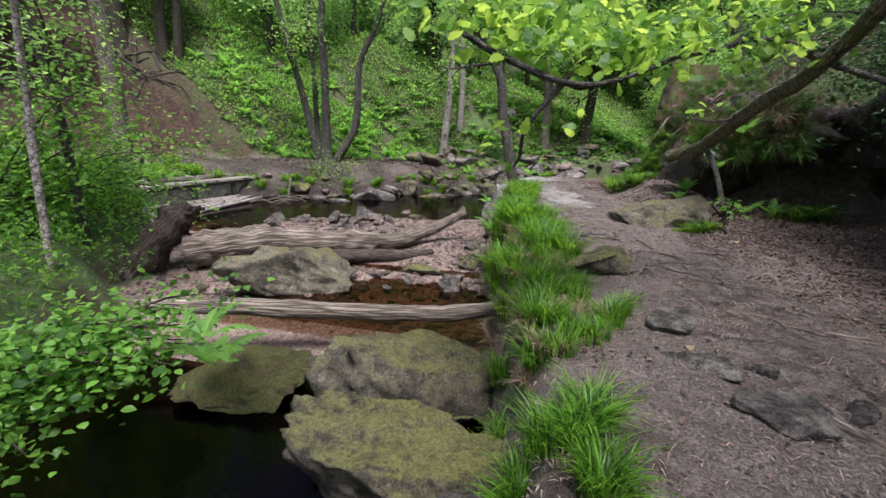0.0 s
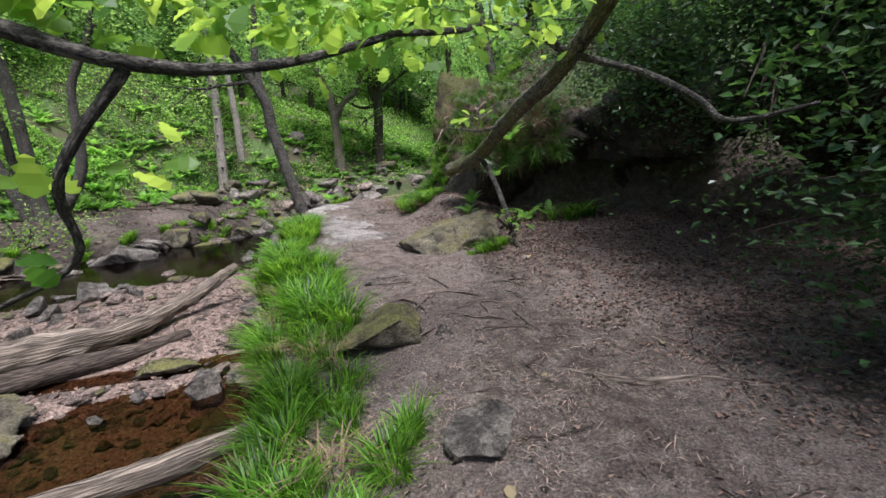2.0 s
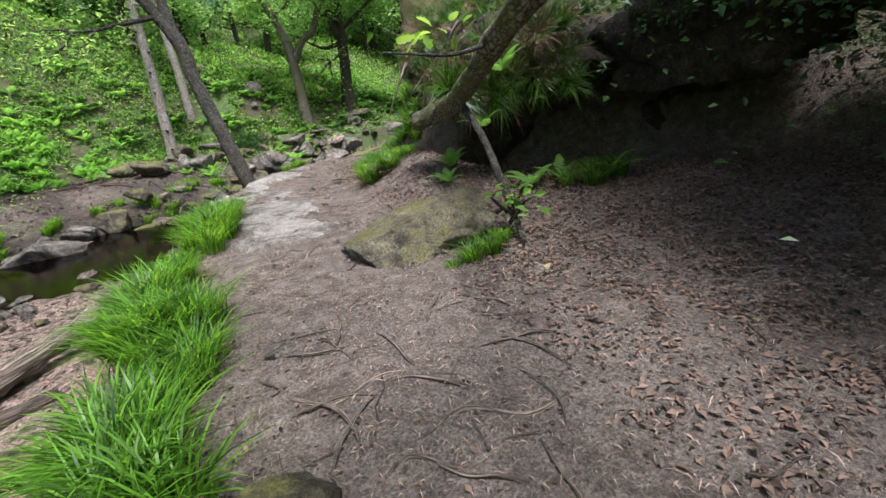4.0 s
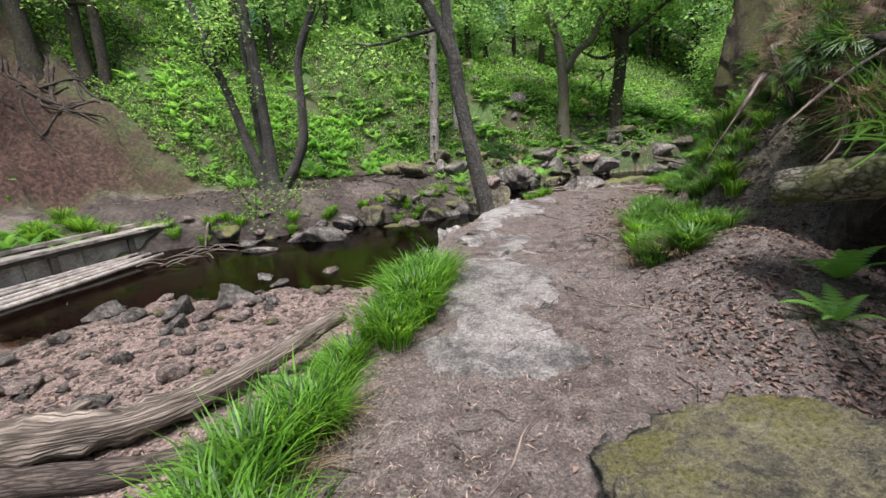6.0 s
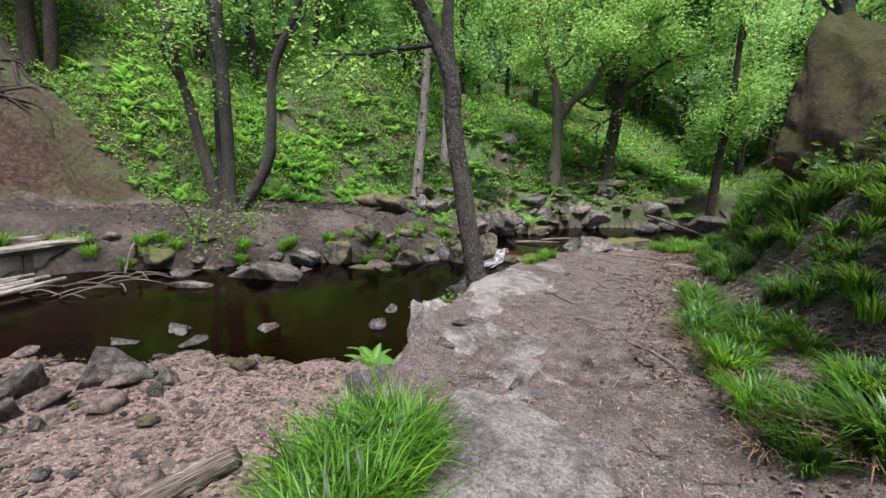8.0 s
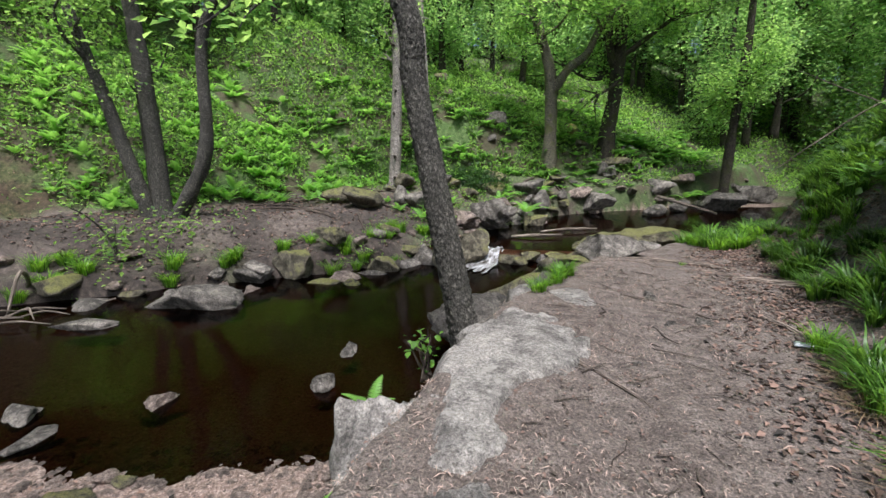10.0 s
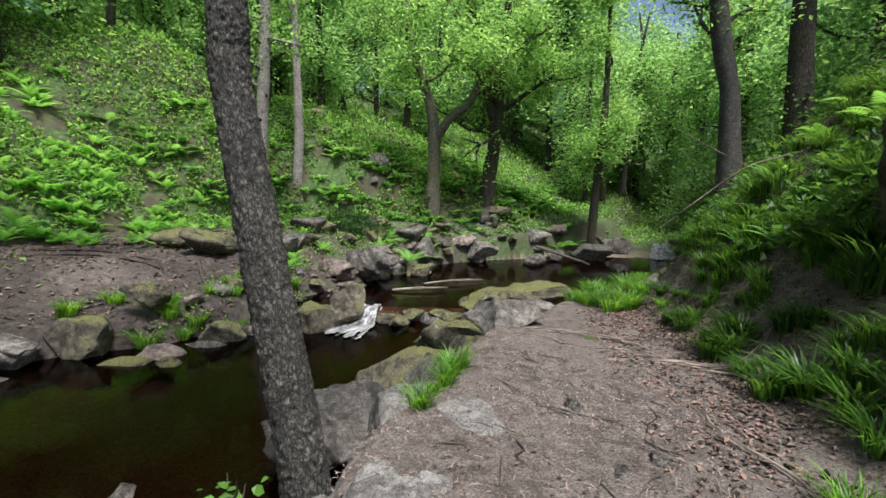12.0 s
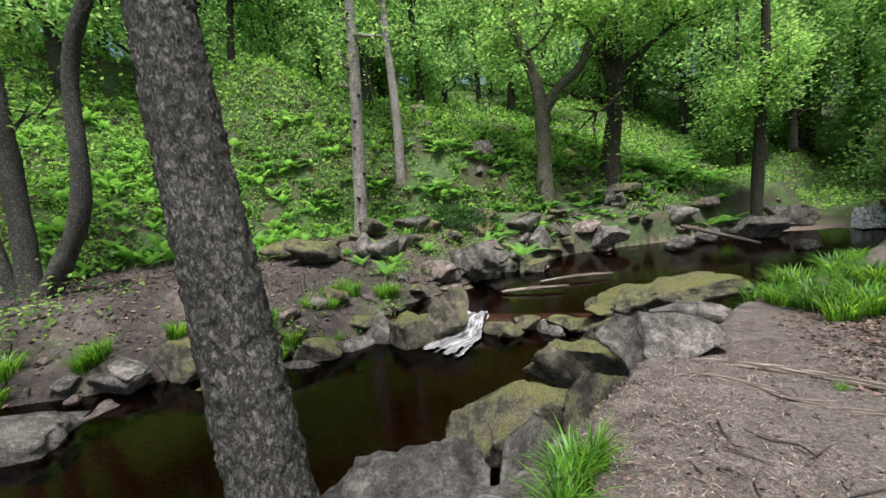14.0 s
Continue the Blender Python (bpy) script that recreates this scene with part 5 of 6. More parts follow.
# ---- grass, ferns and herbs ----
def tuft_mesh(name, blades, height, radius, width, material, seed, lean=0.55):
    r = np.random.default_rng(seed)
    a, q = r.uniform(0, 6.28, blades), radius * np.sqrt(r.random(blades))
    bx, by = q * np.cos(a), q * np.sin(a)
    out = a + r.normal(0, .7, blades)
    L = height * r.uniform(.55, 1.25, blades)
    tip = L * lean * r.uniform(.3, 1.5, blades)
    w = width * r.uniform(.6, 1.3, blades)
    sx, sy = -np.sin(out) * w / 2, np.cos(out) * w / 2
    rings = []
    for t, k in ((0, 1.0), (.4, .95), (.75, .65), (1.0, .05)):
        reach, rise = tip * t ** 1.9, L * (t - .38 * lean * t ** 3)
        x, y = bx + np.cos(out) * reach, by + np.sin(out) * reach
        rings.append(np.stack([np.stack([x - sx * k, y - sy * k, rise], -1), np.stack([x + sx * k, y + sy * k, rise], -1)], 1))
    v = np.stack(rings, 1).reshape(blades, 8, 3)
    v[:, :2, 2] -= 0.06
    i = np.arange(blades)[:, None] * 8
    f = np.concatenate([i + np.array([0, 1, 3, 2]) + 2 * s for s in range(3)])
    return mesh_of(name, v.reshape(-1, 3), f, material, True)


def plant_grass():
    rng = np.random.default_rng(5)
    bright = [tuft_mesh("grass_tuft", 170, .38, .15, .0145, GRASS, 10 + k, .75) for k in range(4)]
    short = [tuft_mesh("grass_tuft", 130, .2, .12, .008, GRASS, 20 + k, .7) for k in range(2)]
    rush = [tuft_mesh("grass_tuft", 95, .42, .11, .021, RUSH, 60 + k, .85) for k in range(3)]
    dark = [tuft_mesh("woodrush_tuft", 170, .42, .14, .02, DARKGRASS, 30 + k, .8) for k in range(3)]
    straw = [tuft_mesh("dry_grass", 90, .26, .16, .010, STRAW, 40 + k, 1.3) for k in range(2)]

    def put(stock, x, y, s, label, group, name, dz=0, tip=0):
        ob = tagged(new(name, stock[rng.integers(len(stock))]), label, "grass", group)
        ob.matrix_world = pose(x, y, level(x, y) + dz, rng.uniform(-8, 8) + tip, rng.uniform(-8, 8), rng.uniform(0, 360)) @ Matrix.Scale(s, 4)

    def strip(stock, n, y0, y1, in0, in1, s0, s1, label, group, name):
        for _ in range(n):
            y = rng.uniform(y0, y1)
            x = float(np.interp(y, YS, EDGE)) + rng.uniform(in0, in1)
            put(stock, x, y, rng.uniform(s0, s1), label, group, name)
    g = "grass along the bank"
    strip(bright, 10, 1.35, 2.0, .02, .5, .45, .66, "lush green grass tuft on the bank", g, "grass_tuft")
    strip(bright, 22, 2.6, 5.0, -.12, .36, .5, .78, "lush green grass tuft on the bank", g, "grass_tuft")
    strip(short, 14, 2.6, 5.0, .25, .6, .7, 1.0, "short green grass tuft beside the path", g, "grass_tuft")
    strip(bright, 30, 4.9, 6.6, -.15, .7, .65, 1.0, "lush green grass tuft on the bank", g, "grass_tuft")
    strip(bright, 16, 6.6, 7.5, -.15, .4, .75, 1.1, "lush green grass tuft on the bank", g, "grass_tuft")
    strip(bright, 14, 7.4, 8.3, -.1, .2, .55, .8, "lush green grass tuft on the bank", g, "grass_tuft")
    strip(bright, 24, 8.3, 9.6, .0, .5, .7, 1.0, "lush green grass tuft beside the bare rock", g, "grass_tuft")
    strip(straw, 26, 2.3, 7.5, -.3, .5, .5, .8, "withered straw-coloured grass under the green", g, "dry_grass")
    strip(straw, 8, 8.3, 9.6, -.2, .4, .5, .7, "withered straw-coloured grass under the green", g, "dry_grass")
    for x, y, s in ((1.5, 3.2, .6), (1.62, 3.45, .5), (3.1, 6.62, .5), (2.9, 6.55, .45), (3.3, 6.7, .55), (3.45, 6.85, .5), (1.25, 15.3, .6), (1.35, 15.5, .5), (1.0, 14.7, .5), (1.1, 14.95, .45),
                    (1.2, 15.1, .5), (3.0, 16.6, .3), (1.0, 16.4, .5)):
        put(short if s < .5 else bright, x, y, s, "small grass tuft among the stones", "grass among stones", "grass_tuft")
    n = 0
    while n < 84:   # rush spreading from the path's edge up the slope
        y = rng.uniform(9.9, 13.6)
        low = float(np.interp(y, [9.4, 10.4, 11.2, 11.8, 13.3], [2.75, 2.6, 2.6, 2.65, 3.1]))
        up = rng.random() ** 1.2 * float(np.interp(y, [9.5, 10.3, 12], [.3, .9, 2.0]))
        x = low + up
        if up > .2 and float(fbm(np.array([x]), np.array([y]), .8)[0]) < .03:
            continue
        n += 1
        put(rush if rng.random() < .8 else bright, x, y, rng.uniform(.42, .78), "green woodrush tuft at the foot of the slope", "grass of the slope", "grass_tuft")
        if up < .4 and n % 2:
            put(straw, x - .06, y, rng.uniform(.45, .7), "withered blades under the woodrush", "grass of the slope", "dry_grass")
    for _ in range(60):
        y = rng.uniform(14.2, 17.8)
        put(rush, float(np.interp(y, YS, SIDE)) + rng.uniform(.2, 2.4), y, rng.uniform(.4, .75), "green woodrush tuft on the littered slope", "grass of the slope", "rush_clump")
    for _ in range(120):
        y = rng.uniform(11.5, 18)
        put(rush, float(np.interp(y, YS, SIDE)) + rng.uniform(.9, 3.2), y, rng.uniform(.45, .8), "dark woodrush tuft on the slope", "grass of the slope", "rush_clump")
    for x, y, s in ((4.1, 15.7, 1.0), (4.25, 15.85, .9), (3.95, 15.75, .8), (3.75, 14.85, 1.0), (3.9, 14.7, 1.1), (4.05, 14.5, 1.0), (3.85, 14.3, 1.0), (3.7, 14.0, .9), (4.2, 14.2, 1.1)):
        put(rush, x, y, s * .8, "dark glossy woodrush tuft beside the path", "woodrush beside the path", "woodrush_tuft")
    for cx, cy, many in ((4.15, 20.1, 7), (4.5, 19.2, 7), (5.0, 21.2, 5), (6.1, 21.5, 8), (6.4, 23.4, 7), (7.6, 24.6, 5), (9.6, 27.2, 5)):
        for _ in range(many):
            put(rush if rng.random() < .5 else bright, cx + rng.normal(0, .22), cy + rng.normal(0, .28), rng.uniform(.7, 1.2), "bright grass tuft along the upper stream", "grass of the upper stream", "grass_tuft")
    for _ in range(220):
        y = rng.uniform(13, 27)
        put(dark if rng.random() < .35 else rush, float(np.interp(y, YS, SIDE)) + rng.uniform(1.0, 5) * (1 if y > 17 else .9), y, rng.uniform(.7, 1.2), "dark woodrush tuft on the wooded bank", "woodrush of the bank", "sedge_tuft")
    for _ in range(130):
        y = rng.uniform(14, 24)
        put(dark if rng.random() < .6 else bright, float(np.interp(y, YS, SIDE)) + rng.uniform(.3, 3.4), y, rng.uniform(.35, .7), "small grass tuft on the litter-covered bank", "woodrush of the bank", "sedge_tuft")
    for _ in range(34):
        y = rng.uniform(15.5, 23)
        put(bright, float(np.interp(y, YS, SHORE)) + rng.uniform(-2.2, -.5), y, rng.uniform(.7, 1.2), "grass tuft on the far bank", "grass of the far bank", "grass_tuft")
    for _ in range(26):
        put(bright, rng.uniform(-14.6, -11.7), rng.uniform(9, 15), rng.uniform(1.0, 1.6), "bright grass tuft behind the flume", "grass behind the flume", "grass_tuft")
    # woodrush and dry blades hanging over the earth bank and the rock's edge
    for n in range(250):
        if n < 190:
            d = rng.standard_normal(3)
            d /= np.linalg.norm(d)
            d = np.array([d[0] if d[0] < .5 else -d[0], -abs(d[1]) if rng.random() < .7 else d[1], d[2] if d[2] > -.45 else -d[2]])
            x, y, z = 4.75 + 1.12 * d[0], 10.75 + 1.02 * d[1], 2.0 + .78 * d[2]
            rx, ry = 80 * max(0, -d[1]) + rng.normal(10, 12), 80 * d[0] + rng.normal(0, 12)
        else:
            a = rng.random()
            x, y, z = 4.3 + 3.2 * a + rng.normal(0, .25), 9.4 - .8 * a + rng.normal(0, .3), 1.9 + .5 * a + rng.normal(0, .12)
            rx, ry = rng.uniform(20, 80), rng.uniform(-20, 20)
        dry = n % 2 == 0
        ob = tagged(new("dry_grass" if dry else "woodrush_tuft", straw[n % 2] if dry else (rush if n % 5 else dark)[rng.integers(3)]),
                    "withered blades hanging from the earth bank" if dry else "woodrush hanging over the edge of the rock", "grass", "woodrush of the outcrop")
        ob.matrix_world = pose(x, y, z, rx + 30 * dry, ry, 0) @ pose(0, 0, 0, 0, 0, rng.uniform(0, 360)) @ Matrix.Scale(rng.uniform(.25, .45), 4)


plant_grass()


def hanging_tufts():
    r = np.random.default_rng(17)
    rush = [tuft_mesh("woodrush_tuft", 80, .42, .11, .02, RUSH, 90 + k, .9) for k in range(2)]
    straw = [tuft_mesh("dry_grass", 80, .36, .13, .012, STRAW, 94 + k, 1.2) for k in range(2)]
    for n in range(70):
        a = r.random()
        x, y, z = 3.75 + 1.5 * a + r.normal(0, .1), 9.05 - .45 * a + r.normal(0, .12), 1.15 + .75 * r.random() + .15 * a
        dry = n % 5 < 2
        ob = tagged(new("dry_grass" if dry else "woodrush_tuft", (straw if dry else rush)[n % 2]), "withered blades hanging from the rock's lip" if dry else "woodrush drooping over the rock's lip",
                    "grass", "woodrush of the outcrop")
        ob.matrix_world = pose(x, y, z, r.uniform(50, 120) + 25 * dry, r.uniform(-25, 15), 0) @ pose(0, 0, 0, 0, 0, r.uniform(0, 360)) @ Matrix.Scale(r.uniform(.5, .85), 4)
    for _ in range(9):
        x, y = 5.2 + r.normal(0, .25), 8.0 + r.normal(0, .2)
        ob = tagged(new("woodrush_tuft", rush[r.integers(2)]), "woodrush tuft at the mouth of the hollow", "grass", "woodrush of the outcrop")
        ob.matrix_world = pose(x, y, level(x, y), 0, 0, r.uniform(0, 360)) @ Matrix.Scale(r.uniform(.6, .95), 4)


hanging_tufts()


def frond_faces(length, up, a, n=20):
    """One arching frond: leaflets in tapering rows on a thin stem."""
    h = np.array([math.cos(a), math.sin(a)])
    side = np.array([-h[1], h[0], 0])
    verts, five, four = [], [], []

    def at(t):
        return np.array([*(h * length * t), length * up * (t - .72 * t * t)])
    for i in range(n + 1):
        t = .1 + .9 * i / n
        verts += [at(t) - side * .003 * (1.1 - t), at(t) + side * .003 * (1.1 - t)]
    for i in range(n):
        four.append([2 * i, 2 * i + 1, 2 * i + 3, 2 * i + 2])
        t = .1 + .9 * i / n
        ahead = (at(min(t + .05, 1)) - at(t)) / .05
        ahead /= np.linalg.norm(ahead) + 1e-9
        w = length * (.30 * (1 - t) ** .8 * min(1, .45 + 3 * i / n) + .012)
        e = ahead * length / n * .40
        mid = (at(t) + at(t + .9 / n)) / 2
        for sgn, r0 in ((-1, 0), (1, 1)):
            d = side * sgn * w + ahead * w * .38 + np.array([0, 0, -w * (.18 + .1 * (i % 2))])
            j = len(verts)
            verts += [mid + d * .55 - e, mid + d, mid + d * .5 + e]
            five.append([2 * i + r0, j, j + 1, j + 2, 2 * i + 2 + r0])
    return np.array(verts), [np.array(five), np.array(four)]


def fern_shape(fronds, length, seed, rise=0.75):
    r = np.random.default_rng(seed)
    return joined([frond_faces(length * r.uniform(.7, 1.15), rise * r.uniform(.6, 1.2), k * 6.28 / fronds + r.normal(0, .3), 12) for k in range(fronds)])


FRONDS = [mesh_of("frond", *frond_faces(.62, .8 + .2 * k, 0), FERN, False) for k in range(3)]


def plant_ferns():
    rng = np.random.default_rng(8)
    far = []
    shapes = [fern_shape(8 + k % 3, .62, 50 + k, .95 + .15 * (k % 3)) for k in range(5)]

    def put(x, y, s, label, group="", z=None, tip=(0, 0, None)):
        if y > 28.5:
            far.append((rng.integers(5), pose(x, y, level(x, y) + .02, 0, 0, rng.uniform(0, 360)) @ Matrix.Scale(s, 4)))
            return
        ob = tagged(new("fern"), label, "fern", group)
        for k in range(7):
            leaf = part("frond", FRONDS[rng.integers(3)], ob)
            leaf.matrix_basis = pose(0, 0, 0, 0, rng.uniform(-30, 5), k * 51 + rng.uniform(-18, 18)) @ Matrix.Scale(rng.uniform(.7, 1.15), 4)
        ob.matrix_world = pose(x, y, level(x, y) + .02 if z is None else z, tip[0], tip[1], rng.uniform(0, 360) if tip[2] is None else tip[2]) @ Matrix.Scale(s, 4)
    put(-1.6, 2.55, .75, "green fern hanging over the dark pool", z=-.62)
    put(-2.0, 2.9, .7, "green fern hanging over the dark pool", z=-.6)
    put(4.0, 9.2, .5, "bright fern growing from the rock face", z=1.35)
    put(4.6, 9.5, .55, "bright fern growing from the rock face", z=1.75)
    put(4.3, 8.45, .65, "bright fern growing from the rock face", z=1.55)
    put(4.05, 8.6, .5, "small fern under the outcrop", "ferns at the outcrop", z=.95)
    put(3.75, 9.2, .6, "small fern under the outcrop", "ferns at the outcrop")
    put(3.55, 8.75, .45, "small fern under the outcrop", "ferns at the outcrop")
    put(4.45, 8.2, .6, "fern in the leaf litter", "ferns at the outcrop")
    put(4.9, 8.3, .55, "fern in the leaf litter", "ferns at the outcrop")
    put(5.4, 8.0, .7, "dark fern under the overhang", "ferns at the outcrop")
    put(.28, 7.95, .75, "bright fern on the grassy bank", z=-.12)
    put(.12, 7.6, .7, "bright fern on the grassy bank", z=-.35)
    put(-.42, 11.5, .62, "small fern at the edge of the ledge", z=-.35)
    put(-.35, 12.0, .5, "bright fern below the rock ledge", z=-.6)
    put(-.28, 12.9, .42, "small fern at the edge of the ledge", z=-.25)
    put(.35, 26.7, 1.5, "bright fern growing on a stream boulder", z=-.35)
    for _ in range(22):
        x, y = rng.uniform(-14.3, -11.9), rng.uniform(8.5, 14)
        put(x, y, rng.uniform(.7, 1.1), "bright fern behind the flume", "ferns behind the flume")
    n = 0
    while n < 430:   # green slope
        y = rng.uniform(20, 40)
        foot = float(np.interp(y, YS, FOOT))
        x = foot - 9 * rng.random() ** 1.5 + .4
        if (x < -17 and y < 21.5):
            continue
        put(x, y, rng.uniform(.7, 1.3), "bracken fern on the green slope", "ferns of the green slope")
        n += 1
    for _ in range(80):
        y = rng.uniform(15.5, 38)
        put(float(np.interp(y, YS, SIDE)) + rng.uniform(1.2, 6), y, rng.uniform(.5, .95), "fern on the wooded bank", "ferns of the wooded bank")
    for _ in range(70):
        y = rng.uniform(23.5, 33)
        put(float(np.interp(y, YS, SHORE)) - .8 - 7 * rng.random(), y, rng.uniform(.5, 1.0), "fern among the boulders of the bank", "ferns of the upper bank")
    for _ in range(34):
        x, y = rng.uniform(2.5, 10), rng.uniform(33, 42)
        put(x, y, rng.uniform(1.2, 2.0), "fern on the rocky slope", "ferns of the rocky slope")

    pieces = [(shapes[k][0] @ np.array(m.to_3x3()).T + np.array(m.translation), shapes[k][1]) for k, m in far]
    tagged(new("bracken", mesh_of("bracken", *joined(pieces), FERN, False)), "bright bracken ferns on the far wooded slope", "fern", kind="stuff")


plant_ferns()


def herbs(name, n, area, size, material, label, seed, height=.25, clump=.5, keep=None, flat=.15):
    """Small leaves standing over the ground in uneven patches."""
    r = np.random.default_rng(seed)
    x, y = r.uniform(area[0], area[1], n), r.uniform(area[2], area[3], n)
    z, trod, trail, scar, bed = ground(x, y)
    patch = fbm(x + seed, y, 1.6, 3)
    ok = ((np.maximum(np.maximum(trod, trail), bed) < .25) | (y > 37)) & (patch > -clump)
    if keep:
        ok &= keep(x, y, scar)
    x, y, z, patch = x[ok], y[ok], z[ok], patch[ok]
    tall = height * (1 + 1.6 * np.clip(patch, -.4, .6)) * r.random(len(x)) ** .7
    v, f = leaves(np.stack([x, y, z + tall], -1), size, r, flat)
    return tagged(new(name, mesh_of(name, v, f, material, False)), label, "undergrowth", kind="stuff")


slope_left = lambda x, y, s: (s < .35) & (x < np.interp(y, YS, FOOT) + .5)
herbs("undergrowth", 125000, (-30, 2, 19.5, 40), .17, HERB, "dense bright undergrowth of bramble and herbs on the slope", 1, .38, .26, slope_left)
herbs("undergrowth", 40000, (-45, 10, 30, 75), .30, HERB, "undergrowth on the far wooded slope", 2, .5, .1, lambda x, y, s: x < np.interp(y, YS, FOOT))
herbs("undergrowth", 34000, (-2, 28, 30, 62), .2, HERB, "bright undergrowth round the upper stream", 6, .4, .25, lambda x, y, s: (x > np.interp(y, YS, SIDE)) | (x < np.interp(y, YS, SHORE) - 1.5) | (y > 37))
herbs("undergrowth", 120000, (3, 18, 9, 40), .12, leaf_material("bank_leaf", (0.075, 0.16, 0.03), (0.16, 0.32, 0.04)), "dark undergrowth on the wooded bank", 3, .42, .05,
      lambda x, y, s: (x > np.interp(y, YS, SIDE) + 1.0 + (y < 13) * 1.2))
herbs("undergrowth", 70000, (-15, -3.8, -2, 13), .085, SHRUB, "leafy plants on the shaded far bank", 4, .6, .15, lambda x, y, s: x < np.interp(y, YS, SHORE) - .3)
herbs("undergrowth", 40000, (-12, 8, 15, 34), .09, HERB, "small plants on the far bank", 5, .2, -.02, lambda x, y, s: (x > np.interp(y, YS, FOOT)) & (x < np.interp(y, YS, SHORE) - .2))


def ivy_bush(name, x, y, z, r, n, size, material, label, seed, squash=.6):
    q = np.random.default_rng(seed)
    d = q.standard_normal((n, 3))
    d /= np.linalg.norm(d, axis=1)[:, None]
    d[:, 2] = np.abs(d[:, 2])
    bulge = 1 + .5 * fbm(d[:, 0] * 2 + seed, d[:, 1] * 2 + d[:, 2], .7, 3)
    at = d * (r * bulge * q.uniform(.65, 1.05, n))[:, None] * (1, 1, squash)
    v, f = leaves(at, size, q, .4)
    stems = [tube([(0, 0, -.3), p * .5 + q.normal(0, .05, 3), p], [.03, .02, .008], 5, 3, .1, q) for p in at[:14]]
    top = new(name)
    top.location = (x, y, z)
    part("foliage", mesh_of("foliage", v, f, material, False), top)
    sv, sf = joined(stems)
    part("stem", mesh_of("stem", sv, sf, ROOT), top)
    return tagged(top, label, "bush")


ivy_bush("bush", -2.3, 29.6, .4, 1.5, 5000, .13, leaf_material("ivy_leaf", (0.035, 0.085, 0.02), (0.06, 0.14, 0.02)), "rounded dark ivy bush on the far bank", 1)


def sprays(name, origin, tips, n, size, leaf, bark, label, seed, spread=.16, aspect=.55, category="shrub"):
    """A shrub of arching stems with leaves along them."""
    q = np.random.default_rng(seed)
    top = new(name)
    top.location = origin
    at = []
    for tip in tips:
        p = np.array(tip, float) - np.array(origin)
        line = np.array([q.normal(0, .05, 3), p * .35 + (0, 0, .12 * np.linalg.norm(p)) + q.normal(0, .06, 3), p * .7 + (0, 0, .12 * np.linalg.norm(p)), p])
        v, f = tube(line, [.022, .016, .01, .004], 5, 5, .1, q)
        part("stem", mesh_of("stem", v, f, bark), top)
        c, _ = curve_through(line, [1, 1, 1, 1], 12)
        at.append(c[6:])
    at = np.concatenate(at)
    pick = at[q.integers(len(at), size=n)] + q.standard_normal((n, 3)) * spread
    v, f = leaves(pick, size, q, .55, aspect)
    part("foliage", mesh_of("foliage", v, f, leaf, False), top)
    return tagged(top, label, category)


q = np.random.default_rng(21)
sprays("shrub", (-2.9, 1.6, -.9), [(-1.6 + q.normal(0, .22), 1.95 + q.normal(0, .3), -.12 + q.normal(0, .12)) for _ in range(16)] +
       [(-1.85 + q.normal(0, .1), 1.2 + q.normal(0, .12), -.4 + q.normal(0, .12)) for _ in range(3)], 3000, .06, SHRUB, ROOT, "bright leafy shrub hanging over the dark pool", 22, .12, .75)
sprays("shrub", (-7.5, 4.5, -.5), [(-6.2 + q.normal(0, .9), 5.2 + q.normal(0, 1.2), 1.2 + q.normal(0, .9)) for _ in range(16)], 3800, .09, SHRUB, ROOT, "leafy shrub on the shaded far bank", 23, .35, .7)
sprays("shrub", (-8.5, 6.5, -.4), [(-8.0 + q.normal(0, 1.0), 7.5 + q.normal(0, 1.2), .7 + q.normal(0, .6)) for _ in range(14)], 3200, .10, SHRUB, ROOT, "leafy shrub on the shaded far bank", 24, .4, .7)
sprays("holly_bush", (7.2, 3.6, 2.9), [(5.45 + q.normal(0, .6), 3.1 + q.normal(0, .8), 1.8 + q.normal(0, .75)) for _ in range(34)], 11000, .07, HOLLY, ROOT, "dark glossy holly boughs hanging beside the path", 25, .30, .6, "bush")
sprays("holly_bush", (7.4, 5.3, 3.4), [(5.55 + q.normal(0, .6), 5.0 + q.normal(0, .75), 2.45 + q.normal(0, .6)) for _ in range(36)], 14000, .075, HOLLY, ROOT, "dark holly boughs over the rock hollow", 26, .38, .6, "bush")
sprays("holly_bush", (7.5, 7.8, 2.2), [(5.2 + q.normal(0, .8), 7.1 + q.normal(0, .6), 2.75 + q.normal(0, .4)) for _ in range(30)], 9000, .08, HOLLY, ROOT, "dark holly boughs over the rock face", 27, .4, .6, "bush")
sprays("holly_bush", (7.4, 5.0, 2.6), [(5.5 + q.normal(0, .45), 4.9 + q.normal(0, .55), 1.75 + q.normal(0, .4)) for _ in range(24)], 8000, .075, HOLLY, ROOT, "dark holly boughs drooping before the rock hollow", 30, .33, .6, "bush")
sprays("sapling", (5.5, 4.7, 2.0), [(4.55 + q.normal(0, .25), 4.2 + q.normal(0, .2), 1.4 + q.normal(0, .14)) for _ in range(9)], 150, .11, leaf_material("hollow_leaf", (0.07, 0.17, 0.045), (0.16, 0.34, 0.06)), ROOT, "leafy green sprig reaching out of the shade", 31, .09, .6)
sprays("holly_bush", (6.6, 1.6, 1.6), [(4.8 + q.normal(0, .4), 1.5 + q.normal(0, .6), .9 + q.normal(0, .8)) for _ in range(20)], 4600, .065, HOLLY, ROOT, "dark glossy holly bush beside the path", 28, .28, .6, "bush")
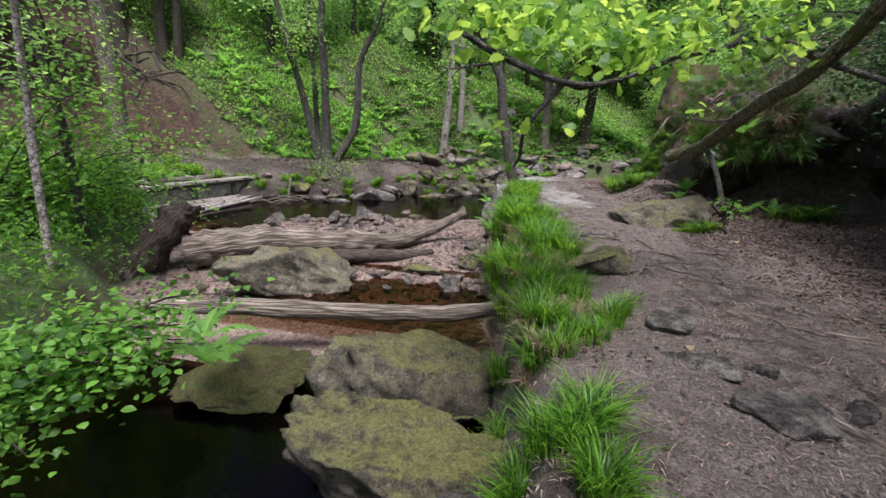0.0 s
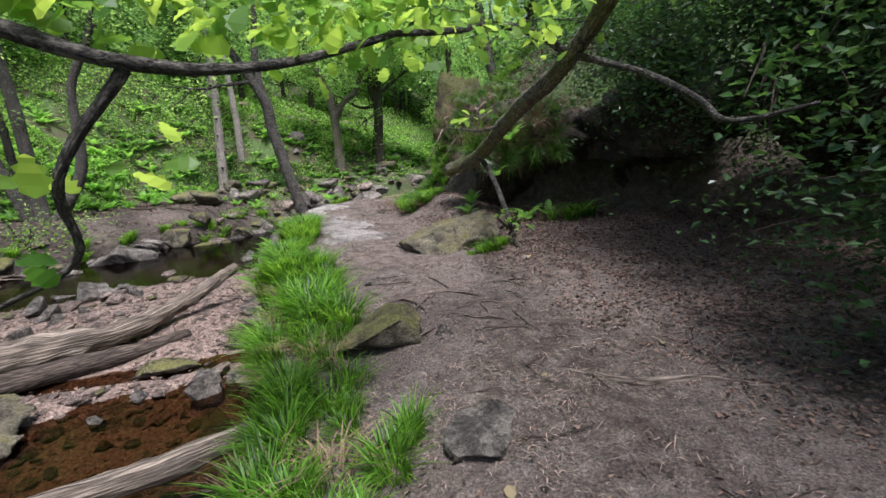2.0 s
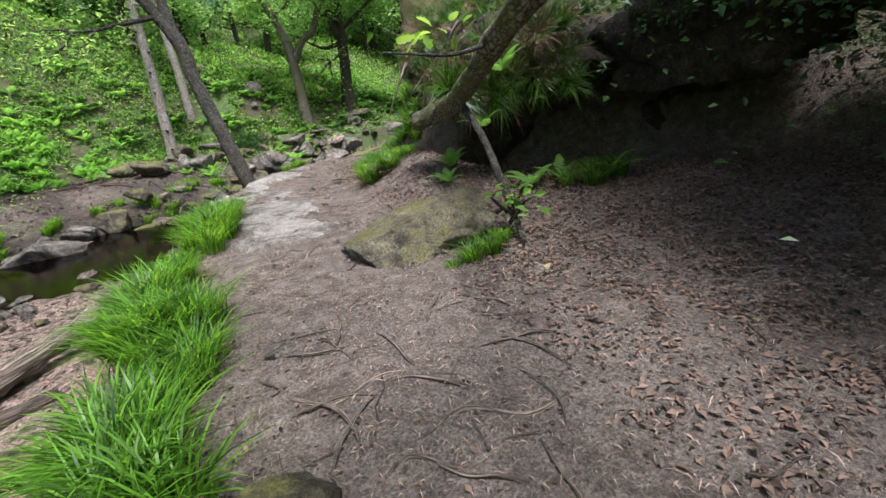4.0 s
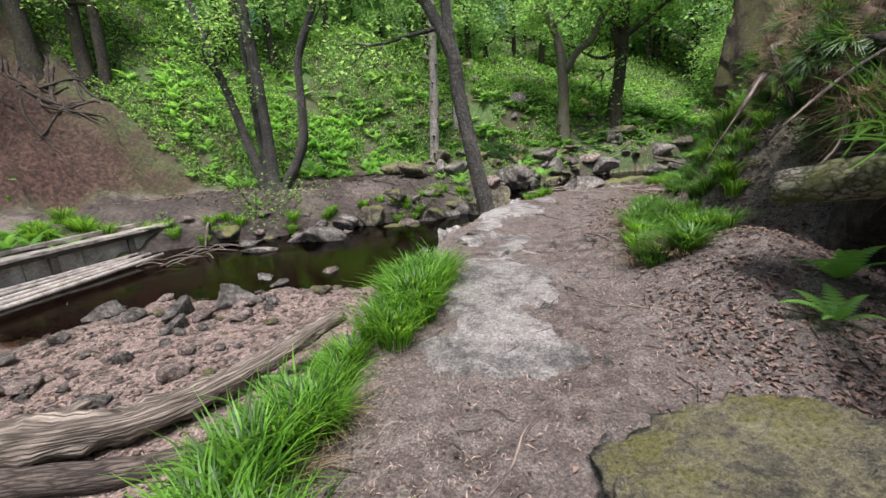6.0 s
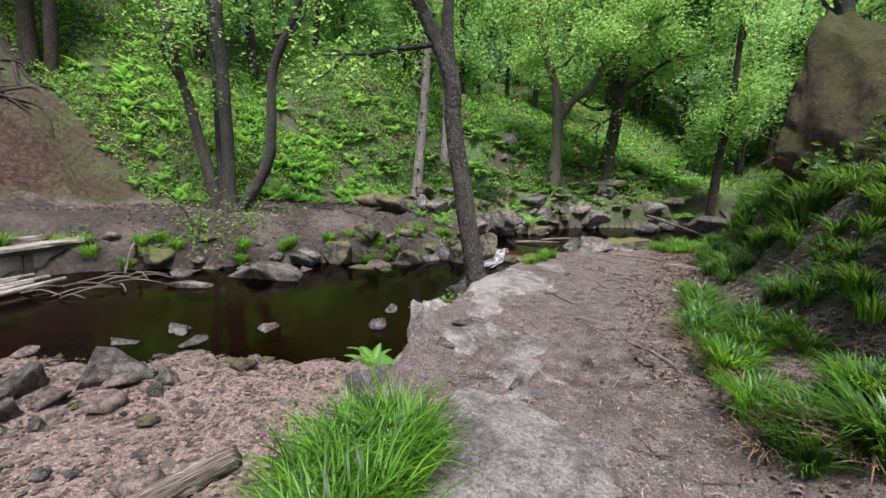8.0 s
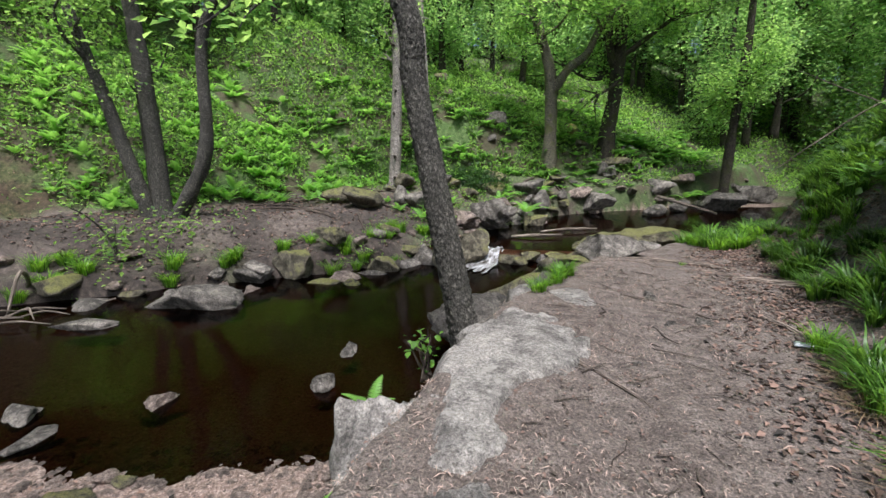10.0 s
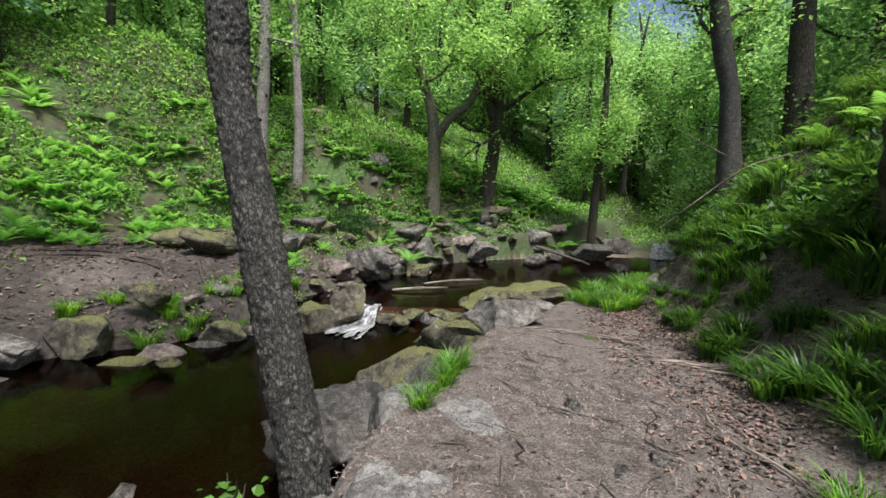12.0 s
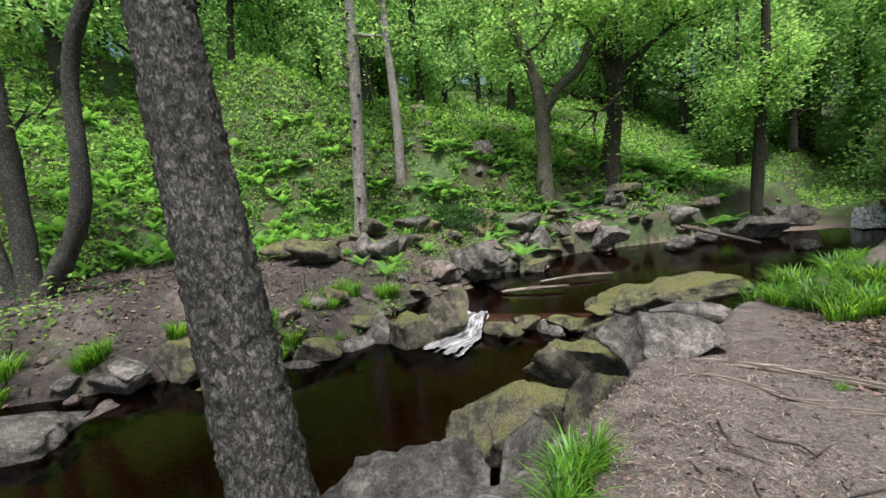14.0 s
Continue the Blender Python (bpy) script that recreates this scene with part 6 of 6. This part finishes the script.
for k in range(9):
    x, y = 16.0 + q.normal(0, 1.3), 29.5 + q.normal(0, 3.0)
    z = level(x, y)
    sprays("hazel_bush", (x, y, z), [(x + q.normal(-.4, 1.2), y + q.normal(0, 1.2), z + 2.2 + q.normal(0, 1.0)) for _ in range(14)], 2600, .15, leaf_material("hazel_leaf", (0.07, 0.15, 0.035), (0.16, 0.31, 0.05)) if k == 0 else bpy.data.materials["hazel_leaf"], ROOT,
           "leafy hazel bush on the wooded bank", 40 + k, .5, .7, "bush")
sprays("holly_bush", (5.7, 2.7, .3), [(4.25 + q.normal(0, .22), 2.95 + q.normal(0, .4), .8 + q.normal(0, .45)) for _ in range(26)], 6500, .07, HOLLY, ROOT, "dark glossy holly bush crowding the path's edge", 32, .24, .6, "bush")
sprays("holly_bush", (4.3, 1.3, -.2), [(3.75 + q.normal(0, .2), 1.75 + q.normal(0, .35), .25 + q.normal(0, .22)) for _ in range(12)], 900, .075, leaf_material("young_holly_leaf", (0.045, 0.10, 0.035), (0.06, 0.14, 0.03), 0.3, 0.2), ROOT, "low glossy holly sprigs at the path's edge", 29, .16, .6, "bush")
sprays("sapling", (3.66, 7.0, .25), [(3.62 + q.normal(0, .1), 6.95 + q.normal(0, .1), .5 + q.normal(0, .06)) for _ in range(6)], 30, .11, SHRUB, ROOT, "broad-leaved seedling beside the dead twig", 61, .05, .6)
sprays("sapling", (-.3, 14.55, -.85), [(-.45 + q.normal(0, .1), 14.6 + q.normal(0, .12), -.3 + q.normal(0, .1)) for _ in range(7)], 40, .09, SHRUB, ROOT, "young leafy sprig beside the trunk at the water", 62, .06, .7)


# ---- leaf litter ----
def litter(name, n, area, size, material, label, seed, weight, aspect=.6):
    r = np.random.default_rng(seed)
    x, y = r.uniform(area[0], area[1], n), r.uniform(area[2], area[3], n)
    z, trod, trail, scar, bed = ground(x, y)
    ok = r.random(n) < weight(x, y, trod, bed)
    x, y, z = x[ok], y[ok], z[ok]
    v, f = leaves(np.stack([x, y, z + .003 + .012 * r.random(len(x))], -1), size, r, .78, aspect, 0, .16)
    return tagged(new(name, mesh_of(name, v, f, material, False)), label, "leaf litter", kind="stuff")


def inward(x, y):
    return x - np.interp(y, YS, EDGE)


litter("leaf_litter", 85000, (1, 9, .5, 9.5), .041, LITTER, "brown dead oak and holly leaves on the ground", 1, lambda x, y, t, b: np.where(b < .5, np.clip((inward(x, y) - 2.3) / 1.3, .015, 1), 0))
litter("leaf_litter", 95000, (2, 9.5, 9, 24), .048, LITTER, "brown dead leaves at the foot of the bank", 2, lambda x, y, t, b: np.where(b < .5, np.clip((x - np.interp(y, YS, SIDE) + .9) / .9, 0, 1) * np.clip((np.interp(y, YS, SIDE) + 5.2 - x) / 1.5, 0, 1), 0))
litter("leaf_litter", 30000, (-.5, 4.5, .3, 18), .03, PATHLEAF, "sparse dead leaves on the trodden path", 3, lambda x, y, t, b: np.where(b < .5, .35, 0))
litter("leaf_litter", 4200, (2.5, 5.2, 8.0, 12.0), .045, LITTER, "brown leaves on the earth below the outcrop", 7, lambda x, y, t, b: np.where(b < .5, .9 * np.clip((inward(x, y) - 1.9) / .6, 0, 1), 0))
litter("straw_litter", 90000, (-.5, 5.0, .3, 18), .036, CHIP, "pale chips and stems on the trodden path", 4, lambda x, y, t, b: np.where(b < .5, np.clip(.25 + 1.3 * fbm(x, y, .7), .05, 1), 0), .14)
litter("straw_litter", 14000, (-.3, 4.5, 1, 17.5), .085, CHIP, "pale dry stems strewn on the trodden path", 10, lambda x, y, t, b: np.where(b < .5, np.clip(.3 + 1.5 * fbm(x, y, .8), .05, 1), 0), .055)
litter("bed_litter", 9000, (-6, .4, 4.8, 12.5), .06, LITTER, "wet dead leaves among the gravel", 5, lambda x, y, t, b: np.where(b > .5, .6, 0))
litter("slope_litter", 7000, (-22, -14, 12, 21), .075, LITTER, "dead leaves on the eroded red slope", 6, lambda x, y, t, b: np.clip(.4 + fbm(x, y, 1.2), 0, 1))

litter("far_litter", 16000, (-15, 1, 17, 30), .10, LITTER, "dead leaves on the far bank", 8, lambda x, y, t, b: np.where((b < .5) & (x > np.interp(y, YS, FOOT)), .7, 0))
litter("pale_leaves", 90, (1.5, 5, 1, 9), .07, leaf_material("tan_leaf", (0.36, 0.30, 0.17), (0.3, 0.24, 0.12), 0.7, 0.2), "large pale fallen leaves on the path", 9, lambda x, y, t, b: np.where(b < .5, .2, 0), .7)

# pieces of pale litter beside the path
for k, (x, y) in enumerate(((3.0, 13.62), (3.05, 13.2))):
    v = rock_mesh("paper_scrap", (.16, .11, .05), 900 + k, LITTERWHITE, 12, 3, rough=.2)
    ob = tagged(new("paper_scrap", v), "crumpled pale scrap of litter on the ground", "litter", "scraps beside the path")
    ob.matrix_world = pose(x, y, level(x, y) + .02, 10, 5, 40 * k)
